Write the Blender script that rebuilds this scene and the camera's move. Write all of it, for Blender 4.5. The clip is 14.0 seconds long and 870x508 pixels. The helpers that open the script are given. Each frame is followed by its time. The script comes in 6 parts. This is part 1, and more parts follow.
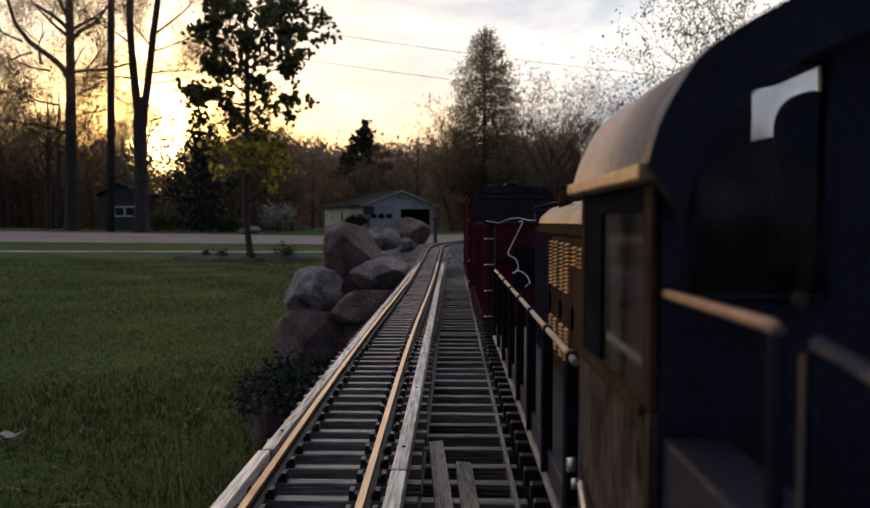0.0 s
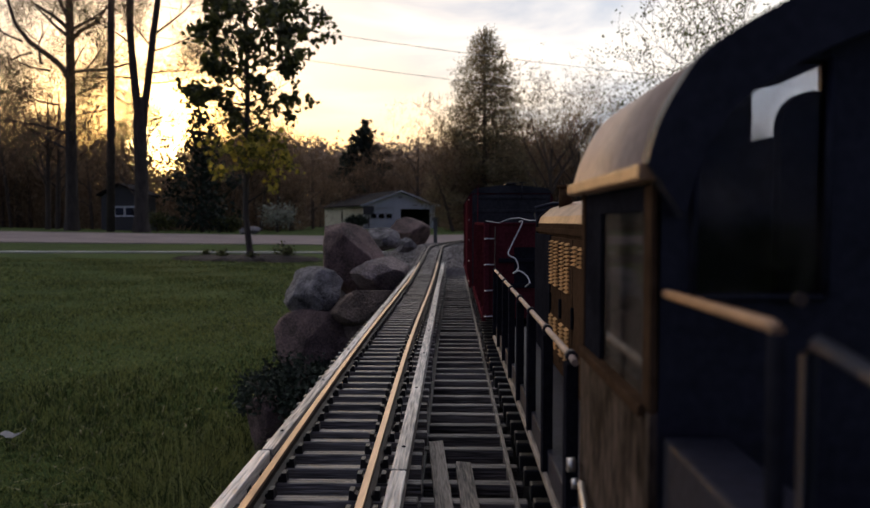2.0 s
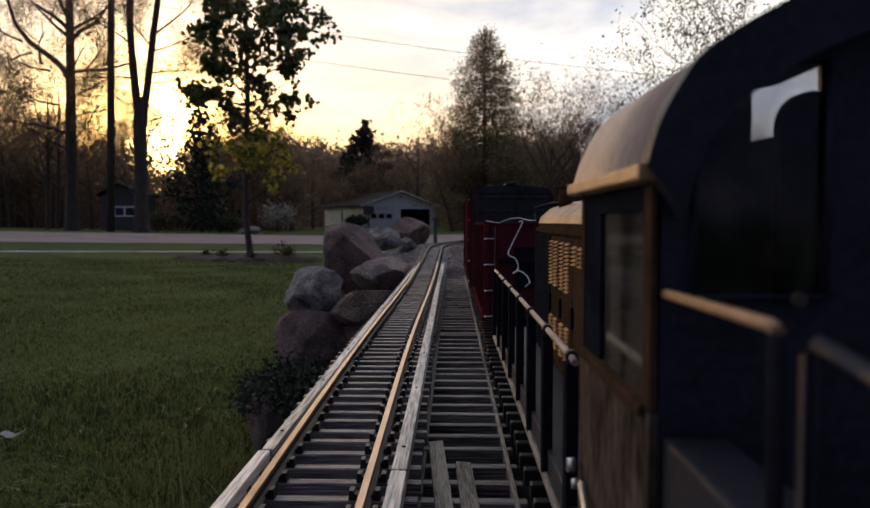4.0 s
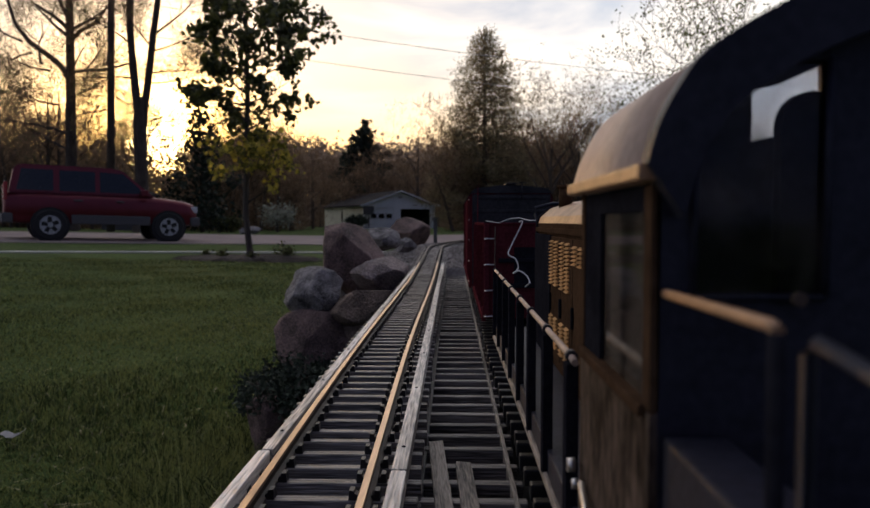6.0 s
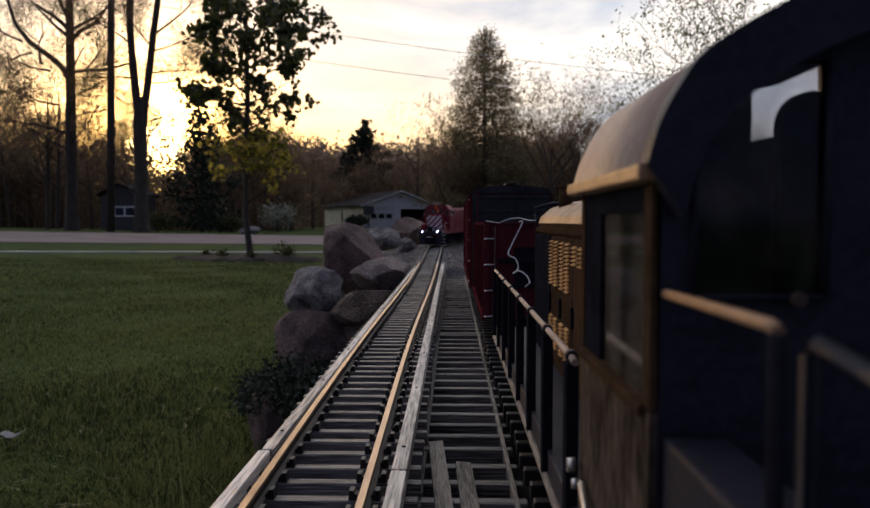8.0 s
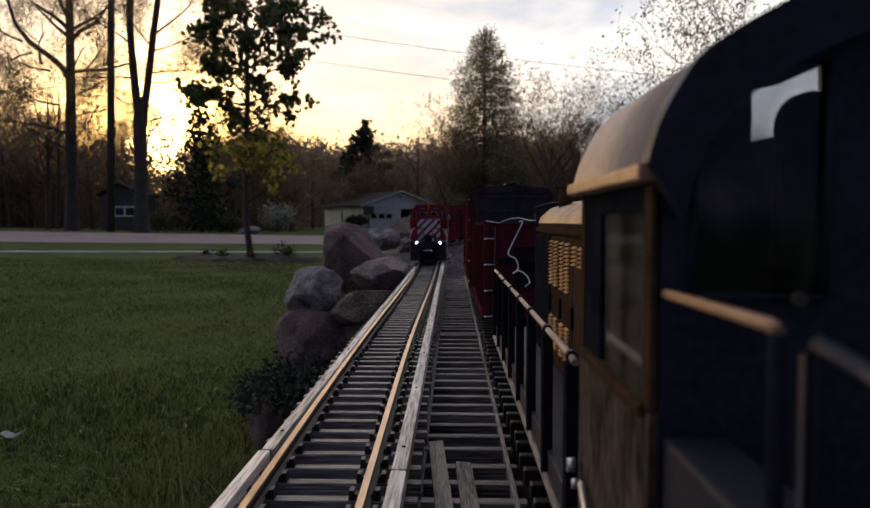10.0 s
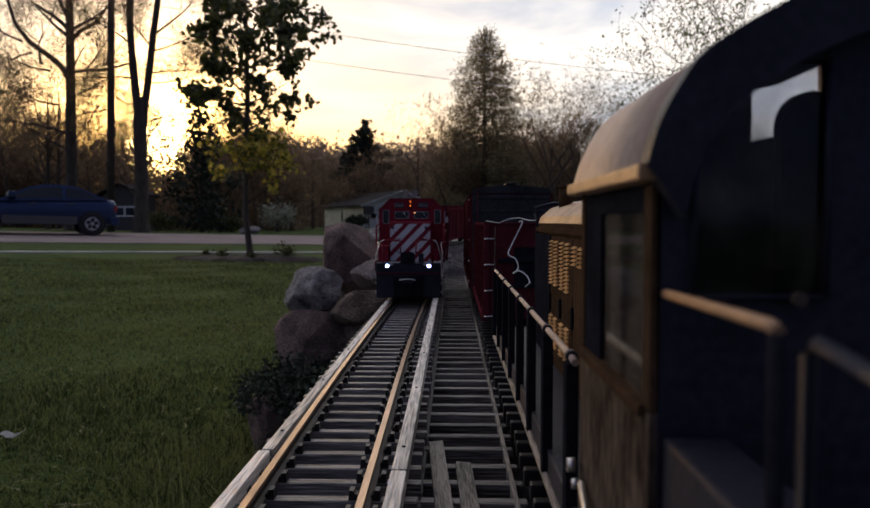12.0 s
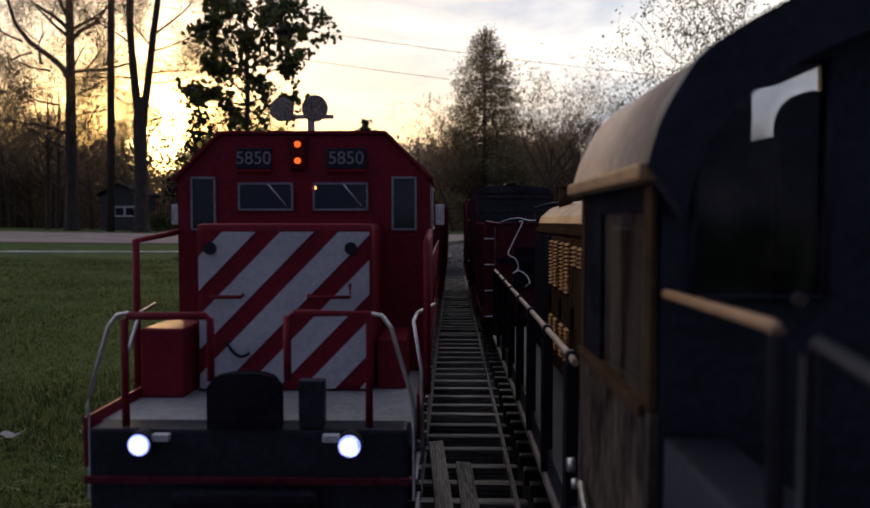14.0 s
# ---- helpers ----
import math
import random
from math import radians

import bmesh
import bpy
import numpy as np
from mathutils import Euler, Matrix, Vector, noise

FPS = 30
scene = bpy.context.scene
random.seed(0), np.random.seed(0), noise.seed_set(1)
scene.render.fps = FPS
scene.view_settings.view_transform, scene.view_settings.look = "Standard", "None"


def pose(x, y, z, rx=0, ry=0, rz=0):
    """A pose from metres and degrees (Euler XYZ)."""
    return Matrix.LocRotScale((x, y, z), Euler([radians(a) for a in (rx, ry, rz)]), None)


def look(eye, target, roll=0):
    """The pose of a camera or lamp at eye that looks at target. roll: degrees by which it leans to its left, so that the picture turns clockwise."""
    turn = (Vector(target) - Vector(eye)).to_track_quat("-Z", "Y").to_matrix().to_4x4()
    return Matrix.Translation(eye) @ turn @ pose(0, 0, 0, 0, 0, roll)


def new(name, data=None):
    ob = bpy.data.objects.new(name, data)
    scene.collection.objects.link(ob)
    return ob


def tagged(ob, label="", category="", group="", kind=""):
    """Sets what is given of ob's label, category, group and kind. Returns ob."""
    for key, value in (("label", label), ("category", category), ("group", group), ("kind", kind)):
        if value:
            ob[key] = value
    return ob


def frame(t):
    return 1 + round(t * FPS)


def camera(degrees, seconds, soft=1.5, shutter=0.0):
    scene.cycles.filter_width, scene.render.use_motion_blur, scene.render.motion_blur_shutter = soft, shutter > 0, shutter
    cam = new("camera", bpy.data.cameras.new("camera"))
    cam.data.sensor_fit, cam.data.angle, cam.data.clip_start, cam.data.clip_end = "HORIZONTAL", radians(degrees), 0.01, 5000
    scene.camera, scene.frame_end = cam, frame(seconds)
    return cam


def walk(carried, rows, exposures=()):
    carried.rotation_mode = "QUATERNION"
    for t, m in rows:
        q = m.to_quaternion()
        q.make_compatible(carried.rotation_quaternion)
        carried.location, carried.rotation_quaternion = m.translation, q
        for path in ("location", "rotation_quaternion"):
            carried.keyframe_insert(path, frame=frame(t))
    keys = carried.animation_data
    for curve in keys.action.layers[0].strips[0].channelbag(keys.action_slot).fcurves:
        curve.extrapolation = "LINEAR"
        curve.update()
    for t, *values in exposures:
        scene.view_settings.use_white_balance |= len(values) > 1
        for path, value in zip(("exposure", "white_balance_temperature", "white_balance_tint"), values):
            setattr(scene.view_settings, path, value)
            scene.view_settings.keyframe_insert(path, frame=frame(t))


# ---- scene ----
# ---------------- camera ----------------
EYE_Z = 0.75          # lens above the road
RAIL_Z = 0.64         # rail top on the bridge
cam = camera(62.0, 14.0, soft=1.5)
VIEW = pose(0, 0, EYE_Z, 90 - 2.59, 0, 1.36)
walk(cam, [(0.0, VIEW), (14.0, VIEW)])
cam.data.dof.use_dof = True
cam.data.dof.focus_distance = 0.42
cam.data.dof.aperture_fstop = 27.0

# ---------------- sky and sun ----------------
SUN_AZ, SUN_EL = radians(-22.3), radians(5.6)
SUN_DIR = Vector((math.sin(SUN_AZ) * math.cos(SUN_EL), math.cos(SUN_AZ) * math.cos(SUN_EL), math.sin(SUN_EL)))


def make_world():
    w = bpy.data.worlds.new("evening_sky")
    scene.world = w
    w.use_nodes = True
    nt = w.node_tree
    N, L = nt.nodes, nt.links
    N.clear()
    out = N.new("ShaderNodeOutputWorld")
    bg = N.new("ShaderNodeBackground")
    sky = N.new("ShaderNodeTexSky")
    sky.sky_type = "NISHITA"
    sky.sun_disc = False
    sky.sun_elevation, sky.sun_rotation = SUN_EL, SUN_AZ
    sky.dust_density, sky.air_density = 2.5, 1.0
    sk = N.new("ShaderNodeVectorMath"); sk.operation = "SCALE"; sk.inputs["Scale"].default_value = 0.10
    L.new(sky.outputs[0], sk.inputs[0])
    tc = N.new("ShaderNodeTexCoord")
    # clouds: long soft streaks
    mp = N.new("ShaderNodeMapping"); mp.inputs["Scale"].default_value = (1.6, 1.2, 7.0)
    mp.inputs["Rotation"].default_value = (0.0, radians(9), 0.0)
    L.new(tc.outputs["Generated"], mp.inputs[0])
    ns = N.new("ShaderNodeTexNoise")
    ns.inputs["Scale"].default_value, ns.inputs["Detail"].default_value, ns.inputs["Roughness"].default_value = 2.1, 6.0, 0.5
    ns.inputs["Distortion"].default_value = 0.4
    L.new(mp.outputs[0], ns.inputs["Vector"])
    rp = N.new("ShaderNodeValToRGB")
    rp.color_ramp.elements[0].position, rp.color_ramp.elements[0].color = 0.42, (0.46, 0.55, 0.71, 1)
    rp.color_ramp.elements[1].position, rp.color_ramp.elements[1].color = 0.63, (1.16, 1.08, 1.02, 1)
    L.new(ns.outputs[0], rp.inputs[0])
    mx = N.new("ShaderNodeMix"); mx.data_type = "RGBA"; mx.inputs[0].default_value = 0.8
    L.new(sk.outputs[0], mx.inputs[6]); L.new(rp.outputs[0], mx.inputs[7])
    # the glow of the low sun behind haze
    nrm = N.new("ShaderNodeVectorMath"); nrm.operation = "NORMALIZE"
    L.new(tc.outputs["Generated"], nrm.inputs[0])
    dot = N.new("ShaderNodeVectorMath"); dot.operation = "DOT_PRODUCT"
    dot.inputs[1].default_value = SUN_DIR
    L.new(nrm.outputs[0], dot.inputs[0])
    # the evening sky darkens away from the sunset
    fall = N.new("ShaderNodeMapRange"); fall.interpolation_type = "SMOOTHSTEP"
    fall.inputs["From Min"].default_value, fall.inputs["From Max"].default_value = -0.50, 0.60
    L.new(dot.outputs["Value"], fall.inputs["Value"])
    dusk = N.new("ShaderNodeMix"); dusk.data_type = "RGBA"
    dusk.inputs[6].default_value, dusk.inputs[7].default_value = (0.135, 0.155, 0.265, 1), (1, 1, 1, 1)
    L.new(fall.outputs[0], dusk.inputs[0])
    fs = N.new("ShaderNodeVectorMath"); fs.operation = "MULTIPLY"
    L.new(mx.outputs[2], fs.inputs[0]); L.new(dusk.outputs[2], fs.inputs[1])
    # low sky near the sunset turns amber
    sep = N.new("ShaderNodeSeparateXYZ"); L.new(nrm.outputs[0], sep.inputs[0])
    low = N.new("ShaderNodeMapRange"); low.interpolation_type = "SMOOTHSTEP"
    for key, val in (("From Min", 0.0), ("From Max", 0.25), ("To Min", 1.0), ("To Max", 0.0)):
        low.inputs[key].default_value = val
    L.new(sep.outputs[2], low.inputs["Value"])
    near = N.new("ShaderNodeMapRange"); near.interpolation_type = "SMOOTHSTEP"
    near.inputs["From Min"].default_value, near.inputs["From Max"].default_value = 0.80, 0.99
    L.new(dot.outputs["Value"], near.inputs["Value"])
    both = N.new("ShaderNodeMath"); both.operation = "MULTIPLY"
    L.new(low.outputs[0], both.inputs[0]); L.new(near.outputs[0], both.inputs[1])
    amber = N.new("ShaderNodeMix"); amber.data_type = "RGBA"
    amber.inputs[6].default_value, amber.inputs[7].default_value = (1, 1, 1, 1), (1.15, 0.78, 0.28, 1)
    L.new(both.outputs[0], amber.inputs[0])
    fa = N.new("ShaderNodeVectorMath"); fa.operation = "MULTIPLY"
    L.new(fs.outputs[0], fa.inputs[0]); L.new(amber.outputs[2], fa.inputs[1])
    total = fa.outputs[0]
    for power, col in ((9.0, (0.42, 0.25, 0.05)), (60.0, (1.1, 0.62, 0.12)), (260.0, (5.0, 2.7, 0.55)), (1500.0, (12.0, 8.5, 4.0))):
        cl = N.new("ShaderNodeMath"); cl.operation = "MAXIMUM"; cl.inputs[1].default_value = 0.0
        L.new(dot.outputs["Value"], cl.inputs[0])
        pw = N.new("ShaderNodeMath"); pw.operation = "POWER"; pw.inputs[1].default_value = power
        L.new(cl.outputs[0], pw.inputs[0])
        sc = N.new("ShaderNodeVectorMath"); sc.operation = "SCALE"; sc.inputs[0].default_value = col
        L.new(pw.outputs[0], sc.inputs["Scale"])
        ad = N.new("ShaderNodeVectorMath"); ad.operation = "ADD"
        L.new(total, ad.inputs[0]); L.new(sc.outputs[0], ad.inputs[1])
        total = ad.outputs[0]
    L.new(total, bg.inputs[0])
    bg.inputs[1].default_value = 1.0
    L.new(bg.outputs[0], out.inputs[0])


make_world()
sun = new("sun", bpy.data.lights.new("sun", "SUN"))
sun.data.energy, sun.data.angle, sun.data.color = 1.1, radians(1.5), (1.0, 0.56, 0.24)
sun.matrix_world = look(SUN_DIR * 60, (0, 0, 0))
scene.view_settings.exposure = 0.32


# ---------------- materials ----------------
def mat(name, col, rough=0.6, metal=0.0, scale=40.0, vary=0.25, bump=0.0, col2=None, fine=None, stretch=(1, 1, 1), island=0.0, spec=0.5, trans=0.0, emit=0.0, rand=False):
    """Two scales of colour variation and a fine relief, in metres of the object's own space."""
    m = bpy.data.materials.new(name)
    m.use_nodes = True
    N, L = m.node_tree.nodes, m.node_tree.links
    b = N["Principled BSDF"]
    b.inputs["Roughness"].default_value, b.inputs["Metallic"].default_value = rough, metal
    b.inputs["Specular IOR Level"].default_value = spec
    tc = N.new("ShaderNodeTexCoord")
    mp = N.new("ShaderNodeMapping"); mp.inputs["Scale"].default_value = stretch
    L.new(tc.outputs["Object"], mp.inputs[0])
    if rand:
        # every piece shows another stretch of the grain
        oi = N.new("ShaderNodeObjectInfo")
        rv = N.new("ShaderNodeVectorMath"); rv.operation = "SCALE"; rv.inputs[0].default_value = (3.7, 5.1, 2.3)
        L.new(oi.outputs["Random"], rv.inputs["Scale"]); L.new(rv.outputs[0], mp.inputs["Location"])
    n1 = N.new("ShaderNodeTexNoise"); n1.inputs["Scale"].default_value = scale; n1.inputs["Detail"].default_value = 4
    n2 = N.new("ShaderNodeTexNoise"); n2.inputs["Scale"].default_value = fine or scale * 7; n2.inputs["Detail"].default_value = 3
    L.new(mp.outputs[0], n1.inputs["Vector"]); L.new(mp.outputs[0], n2.inputs["Vector"])
    av = N.new("ShaderNodeMath"); av.operation = "ADD"
    L.new(n1.outputs[0], av.inputs[0]); L.new(n2.outputs[0], av.inputs[1])
    last = av.outputs[0]
    if island:
        gm = N.new("ShaderNodeNewGeometry")
        im = N.new("ShaderNodeMath"); im.operation = "MULTIPLY_ADD"
        im.inputs[1].default_value, im.inputs[2].default_value = island, -island / 2
        L.new(gm.outputs["Random Per Island"], im.inputs[0])
        ia = N.new("ShaderNodeMath"); ia.operation = "ADD"
        L.new(last, ia.inputs[0]); L.new(im.outputs[0], ia.inputs[1])
        last = ia.outputs[0]
    rp = N.new("ShaderNodeMapRange"); rp.inputs["From Min"].default_value, rp.inputs["From Max"].default_value = 0.76, 1.24
    L.new(last, rp.inputs["Value"])
    mx = N.new("ShaderNodeMix"); mx.data_type = "RGBA"
    lo = [c * (1 - vary) for c in col]
    hi = col2 if col2 else [min(1, c * (1 + vary)) for c in col]
    mx.inputs[6].default_value, mx.inputs[7].default_value = (*lo, 1), (*hi, 1)
    L.new(rp.outputs[0], mx.inputs[0])
    L.new(mx.outputs[2], b.inputs["Base Color"])
    if bump:
        bp = N.new("ShaderNodeBump"); bp.inputs["Distance"].default_value = bump
        bp.inputs["Strength"].default_value = 0.7
        L.new(av.outputs[0], bp.inputs["Height"]); L.new(bp.outputs[0], b.inputs["Normal"])
    if trans:
        # thin leaves let some light through
        tr = N.new("ShaderNodeBsdfTranslucent")
        L.new(mx.outputs[2], tr.inputs[0])
        ms = N.new("ShaderNodeMixShader"); ms.inputs[0].default_value = trans
        L.new(b.outputs[0], ms.inputs[1]); L.new(tr.outputs[0], ms.inputs[2])
        L.new(ms.outputs[0], N["Material Output"].inputs["Surface"])
    if emit:
        b.inputs["Emission Color"].default_value = (*col, 1)
        b.inputs["Emission Strength"].default_value = emit
    return m


def glass_mat(name, col=(0.72, 0.75, 0.8), rough=0.03, gloss=1.0, dust_glare=0.0, streak=(1, 1, 1)):
    """A thin dirty pane: mostly clear, with a real gloss."""
    m = bpy.data.materials.new(name)
    m.use_nodes = True
    N, L = m.node_tree.nodes, m.node_tree.links
    N.remove(N["Principled BSDF"])
    g = N.new("ShaderNodeBsdfGlossy"); g.inputs["Roughness"].default_value = rough; g.inputs[0].default_value = (gloss, gloss, gloss, 1)
    t = N.new("ShaderNodeBsdfTransparent"); t.inputs[0].default_value = (*col, 1)
    fr = N.new("ShaderNodeFresnel"); fr.inputs[0].default_value = 1.5
    ms = N.new("ShaderNodeMixShader")
    L.new(fr.outputs[0], ms.inputs[0]); L.new(t.outputs[0], ms.inputs[1]); L.new(g.outputs[0], ms.inputs[2])
    last = ms.outputs[0]
    if dust_glare:
        # a pale smeared layer: dirt, and painted reflections on the side pane
        tc = N.new("ShaderNodeTexCoord")
        mp = N.new("ShaderNodeMapping"); mp.inputs["Scale"].default_value = streak
        L.new(tc.outputs["Object"], mp.inputs[0])
        ns = N.new("ShaderNodeTexNoise"); ns.inputs["Scale"].default_value, ns.inputs["Detail"].default_value = 120.0, 4
        L.new(mp.outputs[0], ns.inputs["Vector"])
        mr = N.new("ShaderNodeMapRange")
        for key, val in (("From Min", .44), ("From Max", .66), ("To Min", dust_glare * .05), ("To Max", dust_glare)):
            mr.inputs[key].default_value = val
        L.new(ns.outputs[0], mr.inputs["Value"])
        df = N.new("ShaderNodeBsdfDiffuse"); df.inputs[0].default_value = (.42, .34, .27, 1)
        md = N.new("ShaderNodeMixShader")
        L.new(mr.outputs[0], md.inputs[0]); L.new(last, md.inputs[1]); L.new(df.outputs[0], md.inputs[2])
        last = md.outputs[0]
    L.new(last, N["Material Output"].inputs["Surface"])
    return m


def fogged_mat(name, col, rough):
    """Scratched, fogged plastic glazing that blurs what is behind it."""
    m = bpy.data.materials.new(name)
    m.use_nodes = True
    N, L = m.node_tree.nodes, m.node_tree.links
    N.remove(N["Principled BSDF"])
    r = N.new("ShaderNodeBsdfRefraction")
    r.inputs[0].default_value, r.inputs["Roughness"].default_value, r.inputs["IOR"].default_value = (*col, 1), rough, 1.45
    L.new(r.outputs[0], N["Material Output"].inputs["Surface"])
    return m


M_FOGGED = fogged_mat("fogged_pane", (0.96, 0.95, 0.94), 0.15)
M_LAWN = mat("lawn_soil", (0.056, 0.080, 0.022), 1.0, spec=0.08, scale=1.3, vary=0.35, bump=0.02, fine=60)
M_BLADE = mat("grass_blade", (0.062, 0.104, 0.026), 0.6, spec=0.15, scale=0.9, vary=0.6, col2=(0.21, 0.225, 0.075), fine=20, island=0.9, trans=0.35)
M_STRAW = mat("dry_blade", (0.26, 0.22, 0.12), 0.7, scale=3, vary=0.6, fine=30, island=0.9, trans=0.2)
M_ASPHALT = mat("worn_asphalt", (0.25, 0.195, 0.185), 0.95, spec=0.15, scale=0.8, vary=0.18, bump=0.004, fine=90)
M_CONCRETE = mat("concrete", (0.42, 0.40, 0.38), 0.85, scale=2.0, vary=0.15, fine=60)
M_GRAVEL = mat("gravel", (0.19, 0.165, 0.15), 0.9, scale=30, vary=0.35, bump=0.004, fine=140, island=0.9)
M_MULCH = mat("mulch", (0.035, 0.022, 0.016), 0.95, scale=9, vary=0.5, bump=0.02, fine=70)
M_WOOD = mat("weathered_wood", rand=True, col=(0.56, 0.49, 0.44), rough=0.5, scale=75, vary=0.85, bump=0.0012, fine=900, stretch=(1, 0.05, 1), island=0.35)
# weathered grain, its contrast raised to paint glints on the tie tops
M_WOODX = mat("weathered_wood_tie", (0.035, 0.030, 0.028), 0.30, rand=True, scale=130, vary=0.8, col2=(0.30, 0.265, 0.245), bump=0.0020, fine=900, stretch=(0.06, 1, 1), island=0.5)
M_PLANK = mat("grey_plank", rand=True, col=(0.20, 0.165, 0.14), rough=0.6, scale=70, vary=0.85, bump=0.0012, fine=1100, stretch=(1, 0.08, 1), island=0.3)
M_CROSS = mat("brown_grey_cross_tie", (0.19, 0.16, 0.145), 0.5, rand=True, scale=90, vary=0.9, col2=(0.34, 0.29, 0.26), bump=0.0016, fine=900, stretch=(0.06, 1, 1))
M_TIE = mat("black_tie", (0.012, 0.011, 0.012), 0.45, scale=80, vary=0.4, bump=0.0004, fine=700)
M_RAILSIDE = mat("dark_rail_side", (0.045, 0.028, 0.018), 0.6, scale=60, vary=0.4, fine=500)
# greyer rail colour standing in for less reflected sky
M_RAILDULL = mat("low_glint_rail", (0.17, 0.14, 0.12), 0.55, 0.6, scale=60, vary=0.3, fine=500, stretch=(1, 0.1, 1))
M_RAIL = mat("brass_rail", (0.52, 0.36, 0.24), 0.30, 1.0, scale=60, vary=0.25, fine=500, stretch=(1, 0.1, 1))
M_ROCK_RED = mat("reddish_granite", (0.150, 0.095, 0.085), 0.9, scale=20, vary=0.7, bump=0.014, fine=260)
M_ROCK_GREY = mat("speckled_granite", (0.21, 0.185, 0.18), 0.9, scale=34, vary=0.85, bump=0.014, fine=330)
M_ROCK_PALE = mat("pinkish_grey_stone", (0.23, 0.175, 0.16), 0.9, scale=20, vary=0.6, bump=0.010, fine=260)
M_ROCK_TAN = mat("tan_sandstone", (0.20, 0.140, 0.105), 0.9, scale=18, vary=0.65, bump=0.012, fine=240)
M_BARK = mat("bark", (0.066, 0.050, 0.040), 0.95, scale=9, vary=0.45, bump=0.03, fine=60, stretch=(1, 1, 0.2))
M_BARK_THIN = mat("twig_bark", (0.075, 0.055, 0.042), 0.95, scale=5, vary=0.3, fine=40)
M_TWIG = mat("fine_twigs", (0.21, 0.14, 0.09), 0.95, spec=0.1, scale=2, vary=0.4, fine=10, island=0.6, trans=0.45)
M_LEAF = mat("maple_leaf", (0.050, 0.062, 0.018), 0.6, scale=3, vary=0.4, col2=(0.12, 0.12, 0.03), fine=25, island=0.8, trans=0.35)
# yellower leaf copy with the backlight of the lower crown in its colour
M_LEAF_LIT = mat("backlit_maple_leaf", (0.16, 0.16, 0.03), 0.6, scale=3, vary=0.4, col2=(0.42, 0.34, 0.06), fine=25, island=0.8, trans=0.65)
M_LEAF_SPRING = mat("spring_leaf", (0.13, 0.14, 0.05), 0.6, scale=2, vary=0.4, fine=25, island=0.8, trans=0.4)
M_NEEDLE = mat("conifer_needles", (0.022, 0.032, 0.018), 0.8, scale=1.5, vary=0.4, fine=20, island=0.8, trans=0.1)
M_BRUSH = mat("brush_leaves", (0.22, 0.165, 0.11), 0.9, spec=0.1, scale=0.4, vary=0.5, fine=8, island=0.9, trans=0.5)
# paler than the near brush: distance haze put into the colour
M_HAZYBRUSH = mat("hazy_far_brush", (0.36, 0.28, 0.22), 0.9, spec=0.1, scale=0.3, vary=0.4, fine=6, island=0.8, trans=0.5)
M_REDWOOD = mat("feathery_leaves", (0.24, 0.195, 0.11), 0.8, scale=0.5, vary=0.4, fine=8, island=0.9, trans=0.4)
M_BLOSSOM = mat("pale_blossom", (0.30, 0.30, 0.24), 0.8, scale=2, vary=0.3, fine=20, island=0.6, trans=0.4)
M_BLACK = mat("black_paint", (0.019, 0.0185, 0.029), 0.5, spec=0.2, scale=60, vary=0.35, bump=0.0002, fine=500)
M_BLACK_DULL = mat("dull_black", (0.015, 0.0145, 0.019), 0.9, spec=0.0, scale=60, vary=0.35, fine=500)
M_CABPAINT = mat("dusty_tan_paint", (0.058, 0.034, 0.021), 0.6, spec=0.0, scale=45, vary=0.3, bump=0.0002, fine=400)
M_PANEL = mat("scuffed_brown_panel", (0.016, 0.010, 0.008), 0.6, spec=0.05, scale=150, vary=0.8, col2=(0.11, 0.078, 0.062), bump=0.0003, fine=420, stretch=(1, 1, 0.45))
# dusty roof, made paler and warmer to carry the low sun
M_ROOFPAINT = mat("dusty_sunlit_roof", (0.40, 0.28, 0.22), 0.55, spec=0.3, scale=45, vary=0.18, fine=400)
M_CARRED = mat("oxide_red", (0.085, 0.018, 0.023), 0.7, spec=0.0, scale=40, vary=0.3, bump=0.0003, fine=400)
M_RED = mat("locomotive_red", (0.19, 0.011, 0.024), 0.5, spec=0.15, scale=50, vary=0.18, fine=500)
M_WHITE = mat("dusty_white_paint", (0.52, 0.50, 0.52), 0.5, scale=50, vary=0.12, fine=500)
M_SOOT = mat("sooty_black", (0.028, 0.027, 0.031), 0.7, spec=0.2, scale=50, vary=0.4, fine=400)
M_STEEL = mat("bare_wire", (0.62, 0.58, 0.56), 0.35, 0.9, scale=80, vary=0.2, fine=600)
M_WIRE = mat("grey_wire", (0.55, 0.52, 0.52), 0.5, 0.0, scale=80, vary=0.2, fine=600)
# vertical pale streaks stand in for reflections in the side window
M_CABGLASS = glass_mat("dirty_glare_pane", (0.35, 0.36, 0.4), 0.05, gloss=0.55, dust_glare=0.22, streak=(1, 3.0, .10))
M_REARGLASS = glass_mat("smeared_pane", (0.85, 0.85, 0.88), 0.08, gloss=0.3, dust_glare=0.07)
# tan raised to carry the low sun on hood top and eaves
M_HOODTOP = mat("dusty_sunlit_tan", (0.36, 0.205, 0.115), 0.45, spec=0.25, scale=60, vary=0.25, fine=400)
